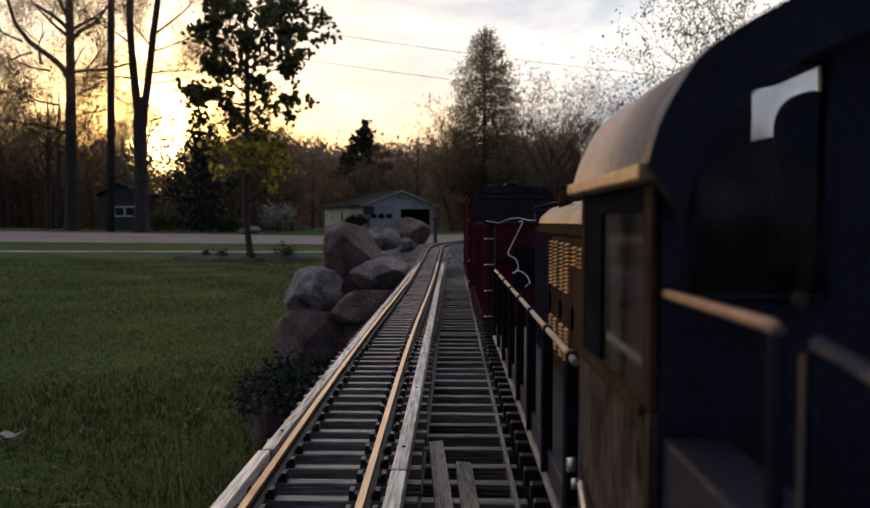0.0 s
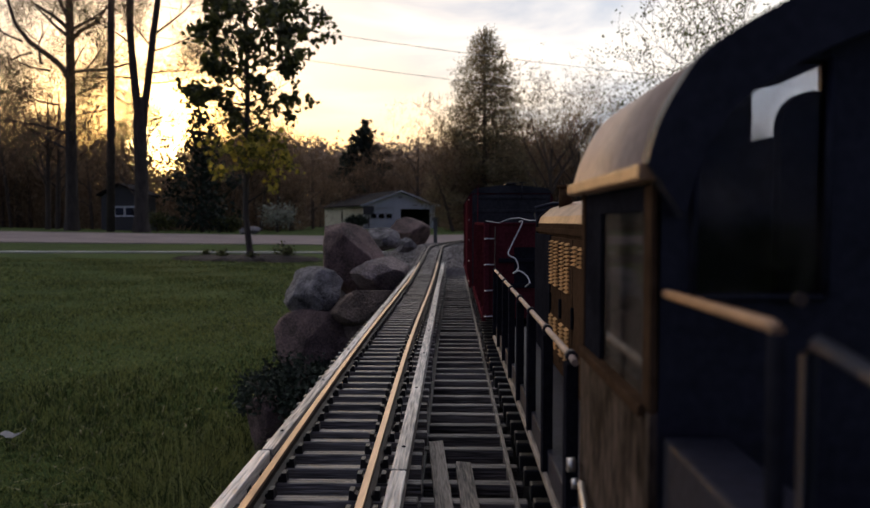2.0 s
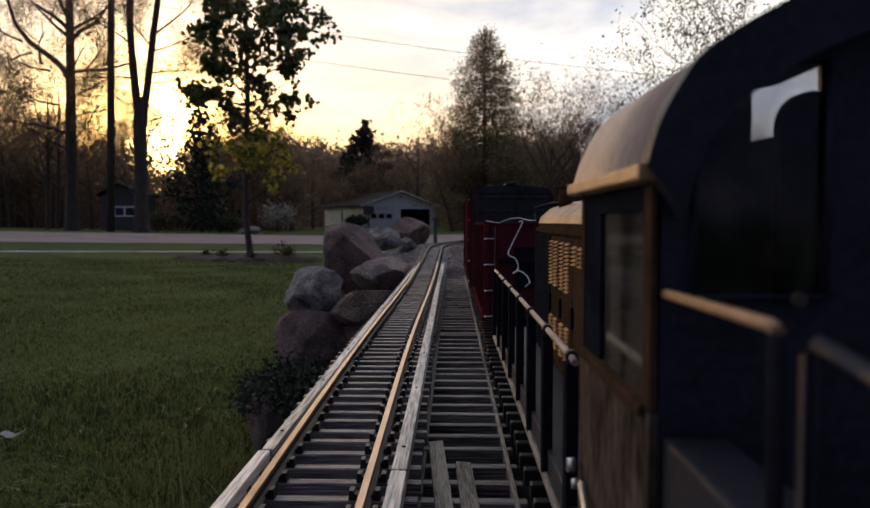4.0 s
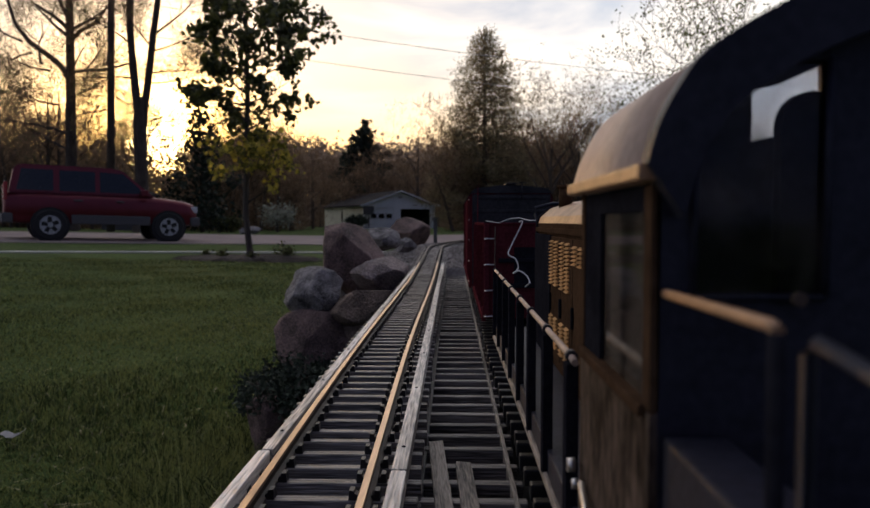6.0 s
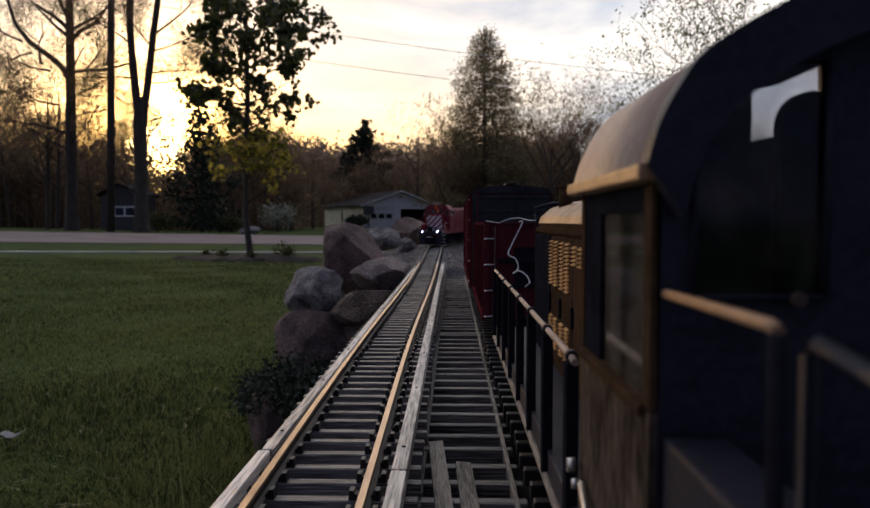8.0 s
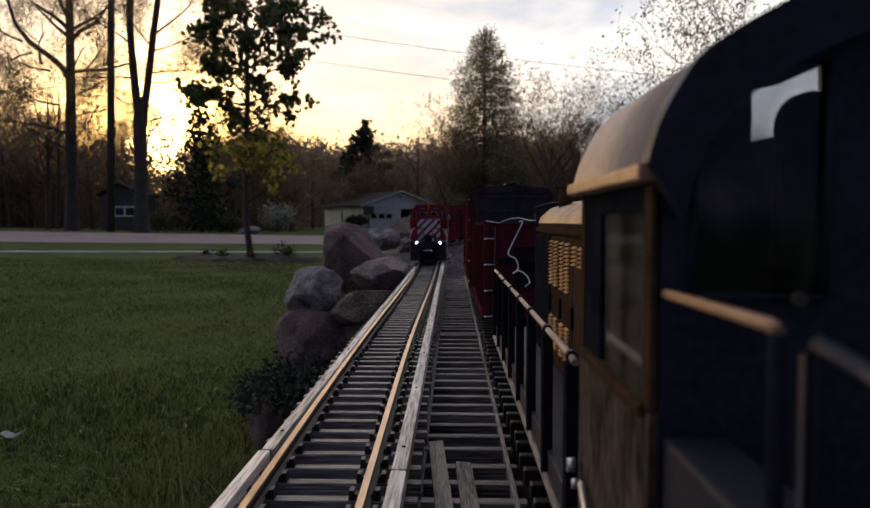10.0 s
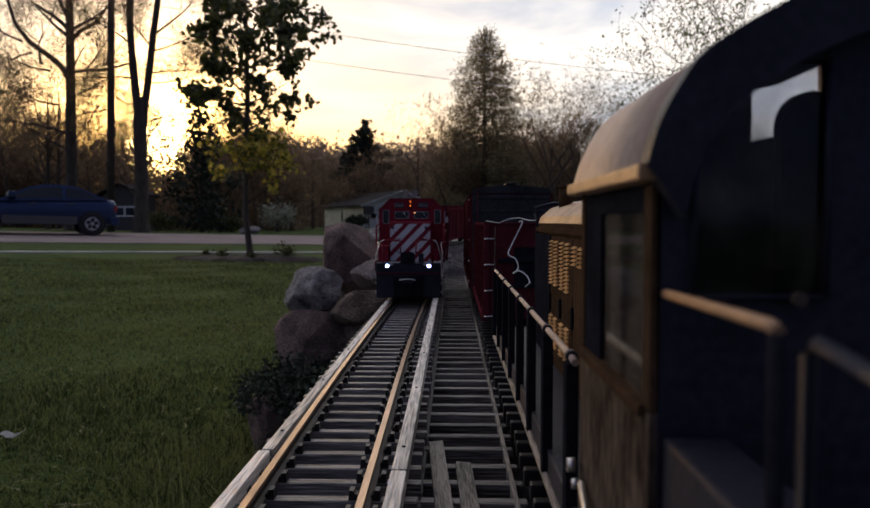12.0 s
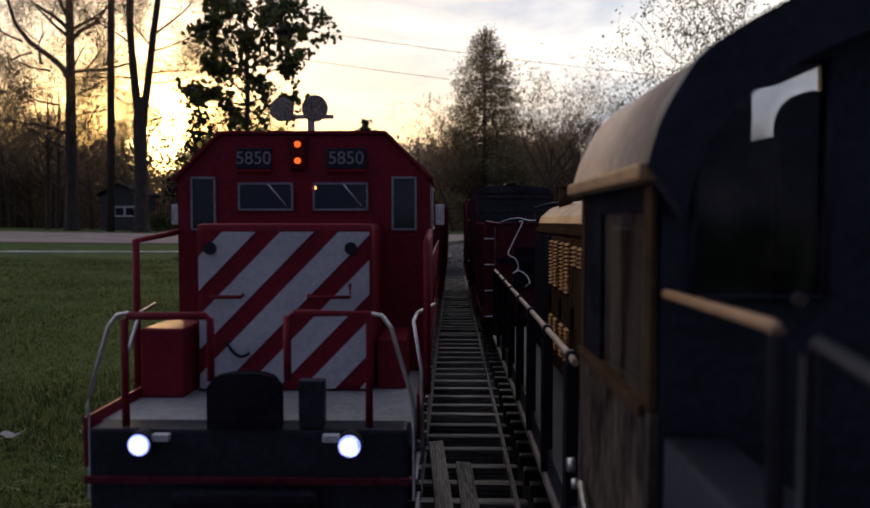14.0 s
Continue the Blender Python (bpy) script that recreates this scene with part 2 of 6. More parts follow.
# the louvres' gold is sunlight painted into their colour
M_LOUVRE = mat("sunlit_golden_paint", (0.46, 0.26, 0.115), 0.5, spec=0.0, scale=90, vary=0.35, fine=500)
M_DARKGLASS = mat("dark_glass", (0.012, 0.013, 0.016), 0.08, scale=20, vary=0.2)
M_HEADLIGHT = mat("lit_led", (0.50, 0.57, 1.0), 0.3, emit=70.0)
# faint glow for the bluish bloom round the lit lenses
M_HALO = mat("lamp_halo_glow", (0.34, 0.38, 0.95), 0.2, emit=0.35)
M_AMBER = mat("lit_amber_bulb", (1.0, 0.15, 0.02), 0.3, emit=0.9)
M_CABGLOW = mat("lit_cab_bulb", (1.0, 0.35, 0.12), 0.3, emit=2.5)


# ---------------- mesh helpers ----------------
def mesh_from(name, verts, faces, material, smooth=False):
    me = bpy.data.meshes.new(name)
    me.from_pydata(verts, [], faces)
    me.materials.append(material)
    if smooth:
        me.polygons.foreach_set("use_smooth", [True] * len(me.polygons))
    me.update()
    return me


def mesh_np(name, verts, tri, material):
    """A mesh of triangles out of arrays."""
    me = bpy.data.meshes.new(name)
    me.vertices.add(len(verts)); me.vertices.foreach_set("co", np.asarray(verts, np.float32).ravel())
    tri = np.asarray(tri, np.int32)
    me.loops.add(tri.size); me.loops.foreach_set("vertex_index", tri.ravel())
    me.polygons.add(len(tri)); me.polygons.foreach_set("loop_start", np.arange(0, tri.size, 3, dtype=np.int32))
    me.materials.append(material)
    me.update(calc_edges=True)
    return me


def part(name, bm, material, parent=None, label=""):
    """Links a bmesh as one mesh object, under a thing or a part if given."""
    me = bpy.data.meshes.new(name)
    bm.to_mesh(me)
    bm.free()
    for m in material if isinstance(material, (list, tuple)) else [material]:
        me.materials.append(m)
    ob = new(name, me)
    if parent:
        ob.parent = parent
    return tagged(ob, label)


def thing(name, label, category, group="", kind="", at=None):
    e = new(name)
    e.empty_display_size = 0.05
    if at is not None:
        e.matrix_world = at
    return tagged(e, label, category, group, kind)


def box(bm, x0, x1, y0, y1, z0, z1, bevel=0.0, m=None):
    r = bmesh.ops.create_cube(bm, size=1.0)
    vs = r["verts"]
    bmesh.ops.transform(bm, matrix=Matrix.Translation(((x0 + x1) / 2, (y0 + y1) / 2, (z0 + z1) / 2)) @ Matrix.Diagonal((x1 - x0, y1 - y0, z1 - z0, 1)), verts=vs)
    if bevel:
        es = list({e for v in vs for e in v.link_edges})
        g = bmesh.ops.bevel(bm, geom=es, offset=bevel, segments=2, profile=0.6, affect="EDGES")
        vs = list({v for f in g["faces"] for v in f.verts} | {v for v in vs if v.is_valid})
    if m is not None:
        bmesh.ops.transform(bm, matrix=m, verts=vs)
    return bm


def boxes(*specs, bevel=0.0):
    bm = bmesh.new()
    for s in specs:
        box(bm, *s, bevel=bevel)
    return bm


def tube(bm, pts, r, sides=8, r_end=None):
    """A round bar along points."""
    pts = [Vector(p) for p in pts]
    rings = []
    for i, p in enumerate(pts):
        d = (pts[min(i + 1, len(pts) - 1)] - pts[max(i - 1, 0)]).normalized()
        a = d.orthogonal().normalized() if abs(d.z) > 0.99 else d.cross(Vector((0, 0, 1))).normalized()
        b = d.cross(a)
        k = r if r_end is None else r + (r_end - r) * i / max(1, len(pts) - 1)
        rings.append([bm.verts.new(p + (a * math.cos(q) + b * math.sin(q)) * k) for q in (2 * math.pi * j / sides for j in range(sides))])
    for u, v in zip(rings, rings[1:]):
        for j in range(sides):
            f = bm.faces.new((u[j], u[(j + 1) % sides], v[(j + 1) % sides], v[j]))
            f.smooth = True
    bm.faces.new(rings[0][::-1]); bm.faces.new(rings[-1])
    return bm


def tubes(*paths, r=0.001, sides=8):
    bm = bmesh.new()
    for p in paths:
        tube(bm, p, r, sides)
    return bm


def disc(bm, c, axis, r, depth, sides=20, r2=None):
    """A short cylinder or cone from c along axis."""
    axis = Vector(axis).normalized()
    return tube(bm, [Vector(c), Vector(c) + axis * depth], r, sides, r if r2 is None else r2)


def prism(bm, outline, axis, a, b):
    """An outline extruded along x or y from a to b. Outline points are the two other coordinates."""
    def at(p, k):
        return (k, p[0], p[1]) if axis == "x" else (p[0], k, p[1]) if axis == "y" else (p[0], p[1], k)
    u = [bm.verts.new(at(p, a)) for p in outline]
    v = [bm.verts.new(at(p, b)) for p in outline]
    n = len(outline)
    bm.faces.new(u); bm.faces.new(v[::-1])
    for i in range(n):
        bm.faces.new((u[i], v[i], v[(i + 1) % n], u[(i + 1) % n]))
    bmesh.ops.recalc_face_normals(bm, faces=bm.faces)
    return bm


# ---------------- ground ----------------
ROAD_A = radians(33.0)                        # the road runs away to the right
ROAD_DIR = Vector((math.cos(ROAD_A), math.sin(ROAD_A), 0))
ROAD_NORMAL = Vector((-math.sin(ROAD_A), math.cos(ROAD_A), 0))
ROAD_P = Vector((-9.34, 19.9, 0))             # on the nearer lane


def ground_z(x, y):
    """The lawn falls gently towards the road, which is banked up to its far side; the land beyond is level."""
    drop = 0.457 + 0.0188 * x + 0.0148 * y
    across = (x - ROAD_P.x) * ROAD_NORMAL.x + (y - ROAD_P.y) * ROAD_NORMAL.y
    k = min(max((across + 1.9) / 6.8, 0.0), 1.0)
    return EYE_Z - min(max(drop, 0.30), 0.80) + 0.19 * k * k * (3 - 2 * k)


def road_point(along, across, dz=0.0):
    p = ROAD_P + ROAD_DIR * along + ROAD_NORMAL * across
    return Vector((p.x, p.y, ground_z(p.x, p.y) + dz))


def make_ground():
    xs = [-900, -400, -200, -120, -80, -60] + [-50 + 1.0 * i for i in range(101)] + [60, 80, 120, 200, 400, 900]
    ys = [-200, -80, -30, -10] + [-6 + 1.0 * i for i in range(70)] + [75, 100, 150, 250, 500, 1000, 1600]
    v = [(x, y, ground_z(x, y)) for y in ys for x in xs]
    n = len(xs)
    f = [(j * n + i, j * n + i + 1, (j + 1) * n + i + 1, (j + 1) * n + i) for j in range(len(ys) - 1) for i in range(n - 1)]
    g = new("ground", mesh_from("ground", v, f, M_LAWN, True))
    tagged(g, "dark green spring lawn falling gently towards the road", "lawn", kind="structure")


def strip(name, u0, u1, c0, c1, top, material, label, category, thick=0.06, step=1.5):
    """A slab that follows the road."""
    v, f = [], []
    n = int((u1 - u0) / step)
    for i in range(n + 1):
        u = u0 + (u1 - u0) * i / n
        a, b = road_point(u, c0, top), road_point(u, c1, top)
        v += [a, b, b - Vector((0, 0, thick)), a - Vector((0, 0, thick))]
    for i in range(n):
        k = 4 * i
        for j in range(4):
            f.append((k + j, k + 4 + j, k + 4 + (j + 1) % 4, k + (j + 1) % 4))
    return tagged(new(name, mesh_from(name, v, f, material)), label, category, kind="structure")


make_ground()
strip("road", -110, 130, -1.9, 4.9, 0.02, M_ASPHALT, "pale worn asphalt road across the view", "road")
strip("pavement", -110, 130, -8.75, -8.35, 0.02, M_CONCRETE, "narrow concrete walk along the lawn", "path")


def make_grass():
    rng = np.random.default_rng(4)
    n = 150000
    y = 0.75 + 9.0 * rng.random(n) ** 1.9
    x = -0.12 - (0.66 * y) * rng.random(n) + 0.0
    m = 70000                                  # thinner grass on the other sides
    x = np.concatenate([x, rng.uniform(-6.5, 5.5, m)]); y = np.concatenate([y, rng.uniform(-3.5, 9.5, m)])
    n += m
    keep = np.sin(x * 3.1 + y * 1.7) + np.sin(x * 7.3 - y * 4.1) + rng.normal(0, 1.2, n) > -1.8
    keep &= ~((np.abs(x - .02) < .16) & (y < 1.9)) & ~((y > 1.7) & (x > -.36) & (y < 5.6))
    x, y = x[keep], y[keep]
    n = len(x)
    drop = np.clip(0.457 + 0.0188 * x + 0.0148 * y, 0.30, 0.80)
    z = EYE_Z - drop
    h = (0.007 + 0.010 * rng.random(n)) * (1 + 0.5 * (np.sin(x * 5.0) * np.sin(y * 4.3)))
    h *= np.where(rng.random(n) > 0.985, 2.0, 1.0)
    # longer grass where the mower does not reach, along the stones
    edge = np.exp(-((x + .42) / .13) ** 2) * ((y > .7) & (y < 1.75))
    h *= 1 + 1.7 * edge * rng.random(n)
    # mown patches of uneven length
    h *= 0.75 + 0.5 * (np.sin(x * 2.3 + 1.1 * np.sin(y * 1.9)) * np.sin(y * 2.7 + x) > -.2)
    a = rng.random(n) * 2 * np.pi
    w = 0.0011 + 0.0008 * np.abs(y) / 3
    lean = h * 1.4 * rng.random(n)
    b = rng.random(n) * 2 * np.pi
    base = np.stack([x, y, z - 0.002], 1)
    side = np.stack([np.cos(a) * w, np.sin(a) * w, 0 * w], 1)
    mid = base + np.stack([np.cos(b) * lean * .35, np.sin(b) * lean * .35, h * 0.6], 1)
    tip = base + np.stack([np.cos(b) * lean, np.sin(b) * lean, h], 1)
    v = np.concatenate([base - side, base + side, mid - side * .7, mid + side * .7, tip])
    i = np.arange(n)
    t = np.concatenate([np.stack([i, i + n, i + 3 * n], 1), np.stack([i, i + 3 * n, i + 2 * n], 1), np.stack([i + 2 * n, i + 3 * n, i + 4 * n], 1)])
    tagged(new("grass", mesh_np("grass", v, t, M_BLADE)), "short spring grass with a few longer tufts", "grass", kind="stuff")


make_grass()


def make_straw():
    """Pale dry blades lying in the lawn."""
    rng = np.random.default_rng(8)
    n = 800
    y = 0.85 + 3.2 * rng.random(n) ** 1.5
    x = -0.16 - .56 * y * rng.random(n)
    keep = ~((y > 1.45) & (x > -.46))
    x, y = x[keep], y[keep]
    n = len(x)
    z = EYE_Z - (0.457 + 0.0188 * x + 0.0148 * y) + .010 + .012 * rng.random(n)
    a = rng.random(n) * 2 * np.pi
    ln = .012 + .03 * rng.random(n) ** 2
    d = np.stack([np.cos(a) * ln, np.sin(a) * ln, rng.normal(0, .25, n) * ln], 1)
    w = np.stack([-np.sin(a), np.cos(a), 0 * a], 1) * (.0007 + .0006 * rng.random(n))[:, None]
    p = np.stack([x, y, z], 1)
    v = np.concatenate([p - w, p + w, p + d + w * .4, p + d - w * .4])
    i = np.arange(n)
    t = np.concatenate([np.stack([i, i + n, i + 2 * n], 1), np.stack([i, i + 2 * n, i + 3 * n], 1)])
    tagged(new("dry_grass", mesh_np("dry_grass", v, t, M_STRAW)), "pale dry blades strewn over the lawn", "grass", kind="stuff")


make_straw()


# ---------------- trees ----------------
def grow(rng, start, direction, length, radius, depth, out, tips, spread=0.6, up=0.15, kids=(2, 4), seg=4, wob=0.12, first=0.35):
    """A limb as a list of points and radii, and its side limbs."""
    pts, p, d = [(Vector(start), radius)], Vector(start), Vector(direction).normalized()
    for i in range(seg):
        d = (d + Vector((rng.gauss(0, wob), rng.gauss(0, wob), rng.gauss(0, wob) + up * 0.3))).normalized()
        p = p + d * (length / seg)
        pts.append((p.copy(), radius * (1 - 0.75 * (i + 1) / seg)))
    out.append(pts)
    if depth == 0:
        tips.append((pts[-1][0], d.copy()))
        tips.append((pts[len(pts) // 2][0], d.copy()))
        return
    n = rng.randint(*kids)
    for k in range(n):
        f = first + (1 - first) * (k + rng.random()) / n
        i = min(seg - 1, int(f * seg))
        q = pts[i][0].lerp(pts[i + 1][0], f * seg - i)
        r = pts[i][1] + (pts[i + 1][1] - pts[i][1]) * (f * seg - i)
        side = d.cross(Vector((rng.gauss(0, 1), rng.gauss(0, 1), rng.gauss(0, 1)))).normalized()
        nd = (d * (1 - spread * 0.6) + side * spread + Vector((0, 0, up))).normalized()
        grow(rng, q, nd, length * rng.uniform(0.45, 0.7), max(r * 0.65, 0.003), depth - 1, out, tips, spread, up, kids, max(2, seg - 1), wob * 1.25, 0.25)


def limbs_mesh(name, limbs, material, sides=6, thin=None):
    v, f = [], []
    for pts in limbs:
        k = sides if pts[0][1] > 0.03 else 3
        base = len(v)
        for i, (p, r) in enumerate(pts):
            d = (pts[min(i + 1, len(pts) - 1)][0] - pts[max(i - 1, 0)][0]).normalized()
            a = d.orthogonal().normalized()
            b = d.cross(a)
            if i and a.dot(last_a) < 0.3:
                a = (last_a - d * last_a.dot(d)).normalized()
                b = d.cross(a)
            last_a = a
            v += [p + (a * math.cos(2 * math.pi * j / k) + b * math.sin(2 * math.pi * j / k)) * r for j in range(k)]
        for i in range(len(pts) - 1):
            for j in range(k):
                f.append((base + i * k + j, base + i * k + (j + 1) % k, base + (i + 1) * k + (j + 1) % k, base + (i + 1) * k + j))
    return mesh_from(name, v, f, material, True)


def leaves_mesh(name, points, size, material, rng, scatter, per, aspect=0.38, up=0.0):
    """Small pointed leaves, each of two triangles with a fold, strewn round points."""
    pts = np.repeat(np.array([tuple(p) for p in points]), per, axis=0)
    n = len(pts)
    pts = pts + rng.normal(0, scatter, (n, 3)) * (1, 1, 0.8)
    d = rng.normal(0, 1, (n, 3)) + (0, 0, up); d /= np.linalg.norm(d, axis=1)[:, None]
    e = np.cross(d, rng.normal(0, 1, (n, 3))); e /= np.linalg.norm(e, axis=1)[:, None]
    s = size * (0.6 + 0.8 * rng.random(n))[:, None]
    v = np.concatenate([pts, pts + d * s * 0.5 + e * s * aspect, pts + d * s, pts + d * s * 0.5 - e * s * aspect])
    i = np.arange(n)
    t = np.concatenate([np.stack([i, i + n, i + 2 * n], 1), np.stack([i, i + 2 * n, i + 3 * n], 1)])
    return mesh_np(name, v, t, material)


def tree(name, at, label, trunk, seed, leaf=None, leaf_size=0.05, scatter=0.1, per=6, bark=None, category="tree", limbs=(), keep=None, forks=(), twigs=None, **how):
    """trunk: points (x, y, z, radius) from the base. limbs: further (start, direction, length, radius, depth)."""
    rng = random.Random(seed)
    t = thing(name, label, category, at=Matrix.Translation(at))
    out, tips = [], []
    out.append([(Vector(p[:3]), p[3]) for p in trunk])
    for fk in forks:
        out.append([(Vector(p[:3]), p[3]) for p in fk])
    for s, d, ln, r, dep in limbs:
        grow(rng, s, d, ln, r, dep, out, tips, **how)
    ob = new("trunk", limbs_mesh("trunk", out, bark or M_BARK, 10)); ob.parent = t
    if twigs:
        tw = new("twig_mass", leaves_mesh("twig_mass", [p for p, d in tips], twigs[0], M_TWIG, np.random.default_rng(seed + 1), twigs[1], twigs[2], twigs[3], 0.7)); tw.parent = t
        tagged(tw, "fine bare twigs", kind="stuff")
    if leaf:
        pts = [p for p, d in tips if keep is None or keep(p, rng)]
        if pts:
            cr = new("crown", leaves_mesh("crown", pts, leaf_size, leaf, np.random.default_rng(seed), scatter, per)); cr.parent = t
    return t


def at_ground(x, y):
    return Vector((x, y, ground_z(x, y) - 0.02))


def maple():
    rng = random.Random(11)
    limbs = []
    for k in range(24):
        h = 0.85 + 2.9 * k / 23
        a = 2.4 * k + rng.uniform(-.4, .4)
        ln = (0.72 if h > 1.9 else 0.42) * (1.15 - 0.55 * max(0, h - 2.4) / 1.6) * rng.uniform(0.8, 1.15)
        limbs.append(((-0.03, 0, h), (math.cos(a), math.sin(a), 0.62), ln, 0.020, 3))
    for h, side, ln in ((2.55, 1, .85), (2.95, 1, .75), (2.6, -1, .85), (2.2, -1, .7), (2.2, 1, .7)):
        limbs.append(((-0.03, 0, h), (side, .2, .45), ln, 0.020, 3))
    limbs.append(((-0.03, 0, 3.5), (0, 0, 1), 0.8, 0.025, 3))
    for k in range(16):
        a = 2.4 * k + 1.1
        limbs.append(((-0.03, 0, 2.1 + 1.6 * k / 15), (math.cos(a), math.sin(a), 0.5), rng.uniform(.26, .42), 0.012, 3))
    at = at_ground(-2.87, 10.25)
    t = thing("maple_tree", "young maple with fresh leaves, thinner and yellower below", "tree", at=Matrix.Translation(at))
    out, tips = [], []
    trunk = [(0, 0, 0, 0.068), (-0.02, 0, 0.2, 0.046), (-0.07, 0, 0.7, 0.040), (-0.05, 0, 1.4, 0.038), (-0.02, 0, 2.4, 0.035), (-0.03, 0, 3.6, 0.02)]
    out.append([(Vector(p[:3]), p[3]) for p in trunk])
    for st, d, ln, r, dep in limbs:
        grow(rng, st, d, ln, r, dep, out, tips, spread=0.62, kids=(2, 4), up=0.12)
    ob = new("trunk", limbs_mesh("trunk", out, M_BARK, 10)); ob.parent = t
    upper, lower = [], []
    for p, d in tips:
        gaps = .35 * noise.noise(p * 3.1 + Vector((3, 1, 7))) + .8 * noise.noise(p * 6.5)
        if p.z > 2.2:
            if -1.02 < p.x < 1.2 and gaps > -.06 and rng.random() < (.5 if p.x < -.40 else .24 if p.x < .45 else .85):
                upper.append(p)
        elif p.z > 1.75:
            if -.35 < p.x < .95 and gaps > .05 and rng.random() < .4:
                upper.append(p)
        elif -.6 < p.x < .55 and gaps > -.12 and rng.random() < .6:
            lower.append(p)
    r = np.random.default_rng(11)
    # upper leaves darkened as a silhouette, lower ones coloured as lit through
    cr = new("crown", leaves_mesh("crown", upper, .088, M_LEAF, r, .050, 10, .46)); cr.parent = t
    lo = new("lower_leaves", leaves_mesh("lower_leaves", lower, .078, M_LEAF_LIT, r, .06, 7, .44)); lo.parent = t
    tagged(lo, "sparse lower leaves, backlight put into their yellow-green")


def big_tree(x, y, seed, label, trunk, limbs, **k):
    tree("bare_tree", at_ground(x, y), label, trunk, seed, M_LEAF_SPRING, 0.07, 0.22, 1, twigs=(0.5, 0.2, 3, 0.013), limbs=limbs, spread=0.62, kids=(3, 4), up=0.1, **k)


maple()
big_tree(-17.0, 32, 21, "tall old tree just coming into bud",
         [(0, 0, 0, .36), (0.03, 0, 1, .28), (0.05, 0, 4, .23), (0.10, 0, 7, .20), (.12, 0, 10, .17), (.15, 0, 14, .1)],
         [((-.1, 0, 8.7), (-1, .1, .75), 3.0, .08, 4), ((.2, 0, 8.9), (.8, .3, .9), 3.0, .07, 4), ((0, 0, 4.3), (-.9, 0, .3), 3.0, .06, 4), ((0, 0, 9.5), (-.5, .2, 1), 4, .1, 4),
          ((0.1, 0, 5), (.9, .1, .35), 2.4, .06, 4), ((0, 0, 3.6), (-.9, .3, .5), 2.6, .05, 4), ((0.1, 0, 4.0), (.8, -.3, .5), 2.4, .05, 4), ((-1.2, 0, 7.4), (-.6, .5, .8), 3.0, .06, 4), ((-2.0, 0, 8.4), (-.9, -.3, .3), 2.6, .06, 4),
          ((.1, 0, 7.0), (.7, -.5, .6), 2.2, .05, 4), ((-1.6, 0, 7.9), (-.9, .2, -.1), 2.6, .05, 4), ((.9, 0, 7.25), (.6, .2, .8), 2.2, .045, 4), ((1.6, 0, 7.3), (.7, -.2, .5), 1.8, .04, 4), ((-.8, 0, 7.1), (-.9, -.1, .15), 2.4, .05, 4), ((-.4, 0, 5.6), (-1, .2, .2), 2.2, .05, 4), ((.1, 0, 6.0), (.8, .4, .4), 2.0, .045, 4)],
         forks=[[(.05, 0, 6.75, .15), (-.32, 0, 7.3, .13), (-.85, 0, 7.75, .12), (-1.75, 0, 8.4, .10), (-2.35, 0, 9.2, .085), (-2.7, 0, 10.4, .06)],
                [(.10, 0, 8.9, .10), (-.6, 0, 9.5, .08), (-1.4, 0, 10.0, .06)],
                [(.12, 0, 8.4, .10), (.6, 0, 8.85, .085), (1.3, 0, 9.2, .075), (1.9, 0, 10.0, .05)],
                [(.10, 0, 7.05, .085), (.9, 0, 7.1, .075), (1.8, 0, 7.15, .065), (2.7, 0, 7.4, .04)]])
big_tree(-13.0, 30, 22, "tall forked tree, dark against the evening sky",
         [(0, 0, 0, .40), (0, 0, .6, .30), (0.05, 0, 2, .27), (0.03, 0, 3.6, .26), (.02, 0, 4.6, .27), (-.04, 0, 5.1, .18), (-.16, 0, 6.2, .165), (-.26, 0, 7.4, .15), (-.33, 0, 8.6, .14), (-.30, 0, 9.6, .15), (-.2, 0, 12, .1)],
         [((-.3, 0, 9.2), (-.5, .2, 1), 3, .07, 4), ((.7, 0, 8.2), (.8, .2, .6), 3, .05, 4), ((-.28, 0, 7.8), (-.7, -.2, .8), 2.4, .045, 4), ((.6, 0, 7.6), (-.5, -.2, .6), 1.8, .04, 4), ((-.2, 0, 6.4), (-.9, .2, .2), 2.4, .045, 4), ((.42, 0, 6.6), (.95, .2, .12), 2.4, .045, 4), ((.36, 0, 6.2), (.95, .3, -.02), 2.2, .035, 4), ((-.1, 0, 5.3), (-.8, .3, .2), 2.0, .04, 4), ((.55, 0, 7.5), (.9, .2, .3), 2.4, .04, 4)],
         forks=[[(.10, 0, 4.5, .24), (.20, 0, 5.1, .18), (.40, 0, 6.3, .15), (.52, 0, 7.2, .145), (.66, 0, 8.3, .135), (.90, 0, 9.8, .12), (1.2, 0, 12, .07)]])


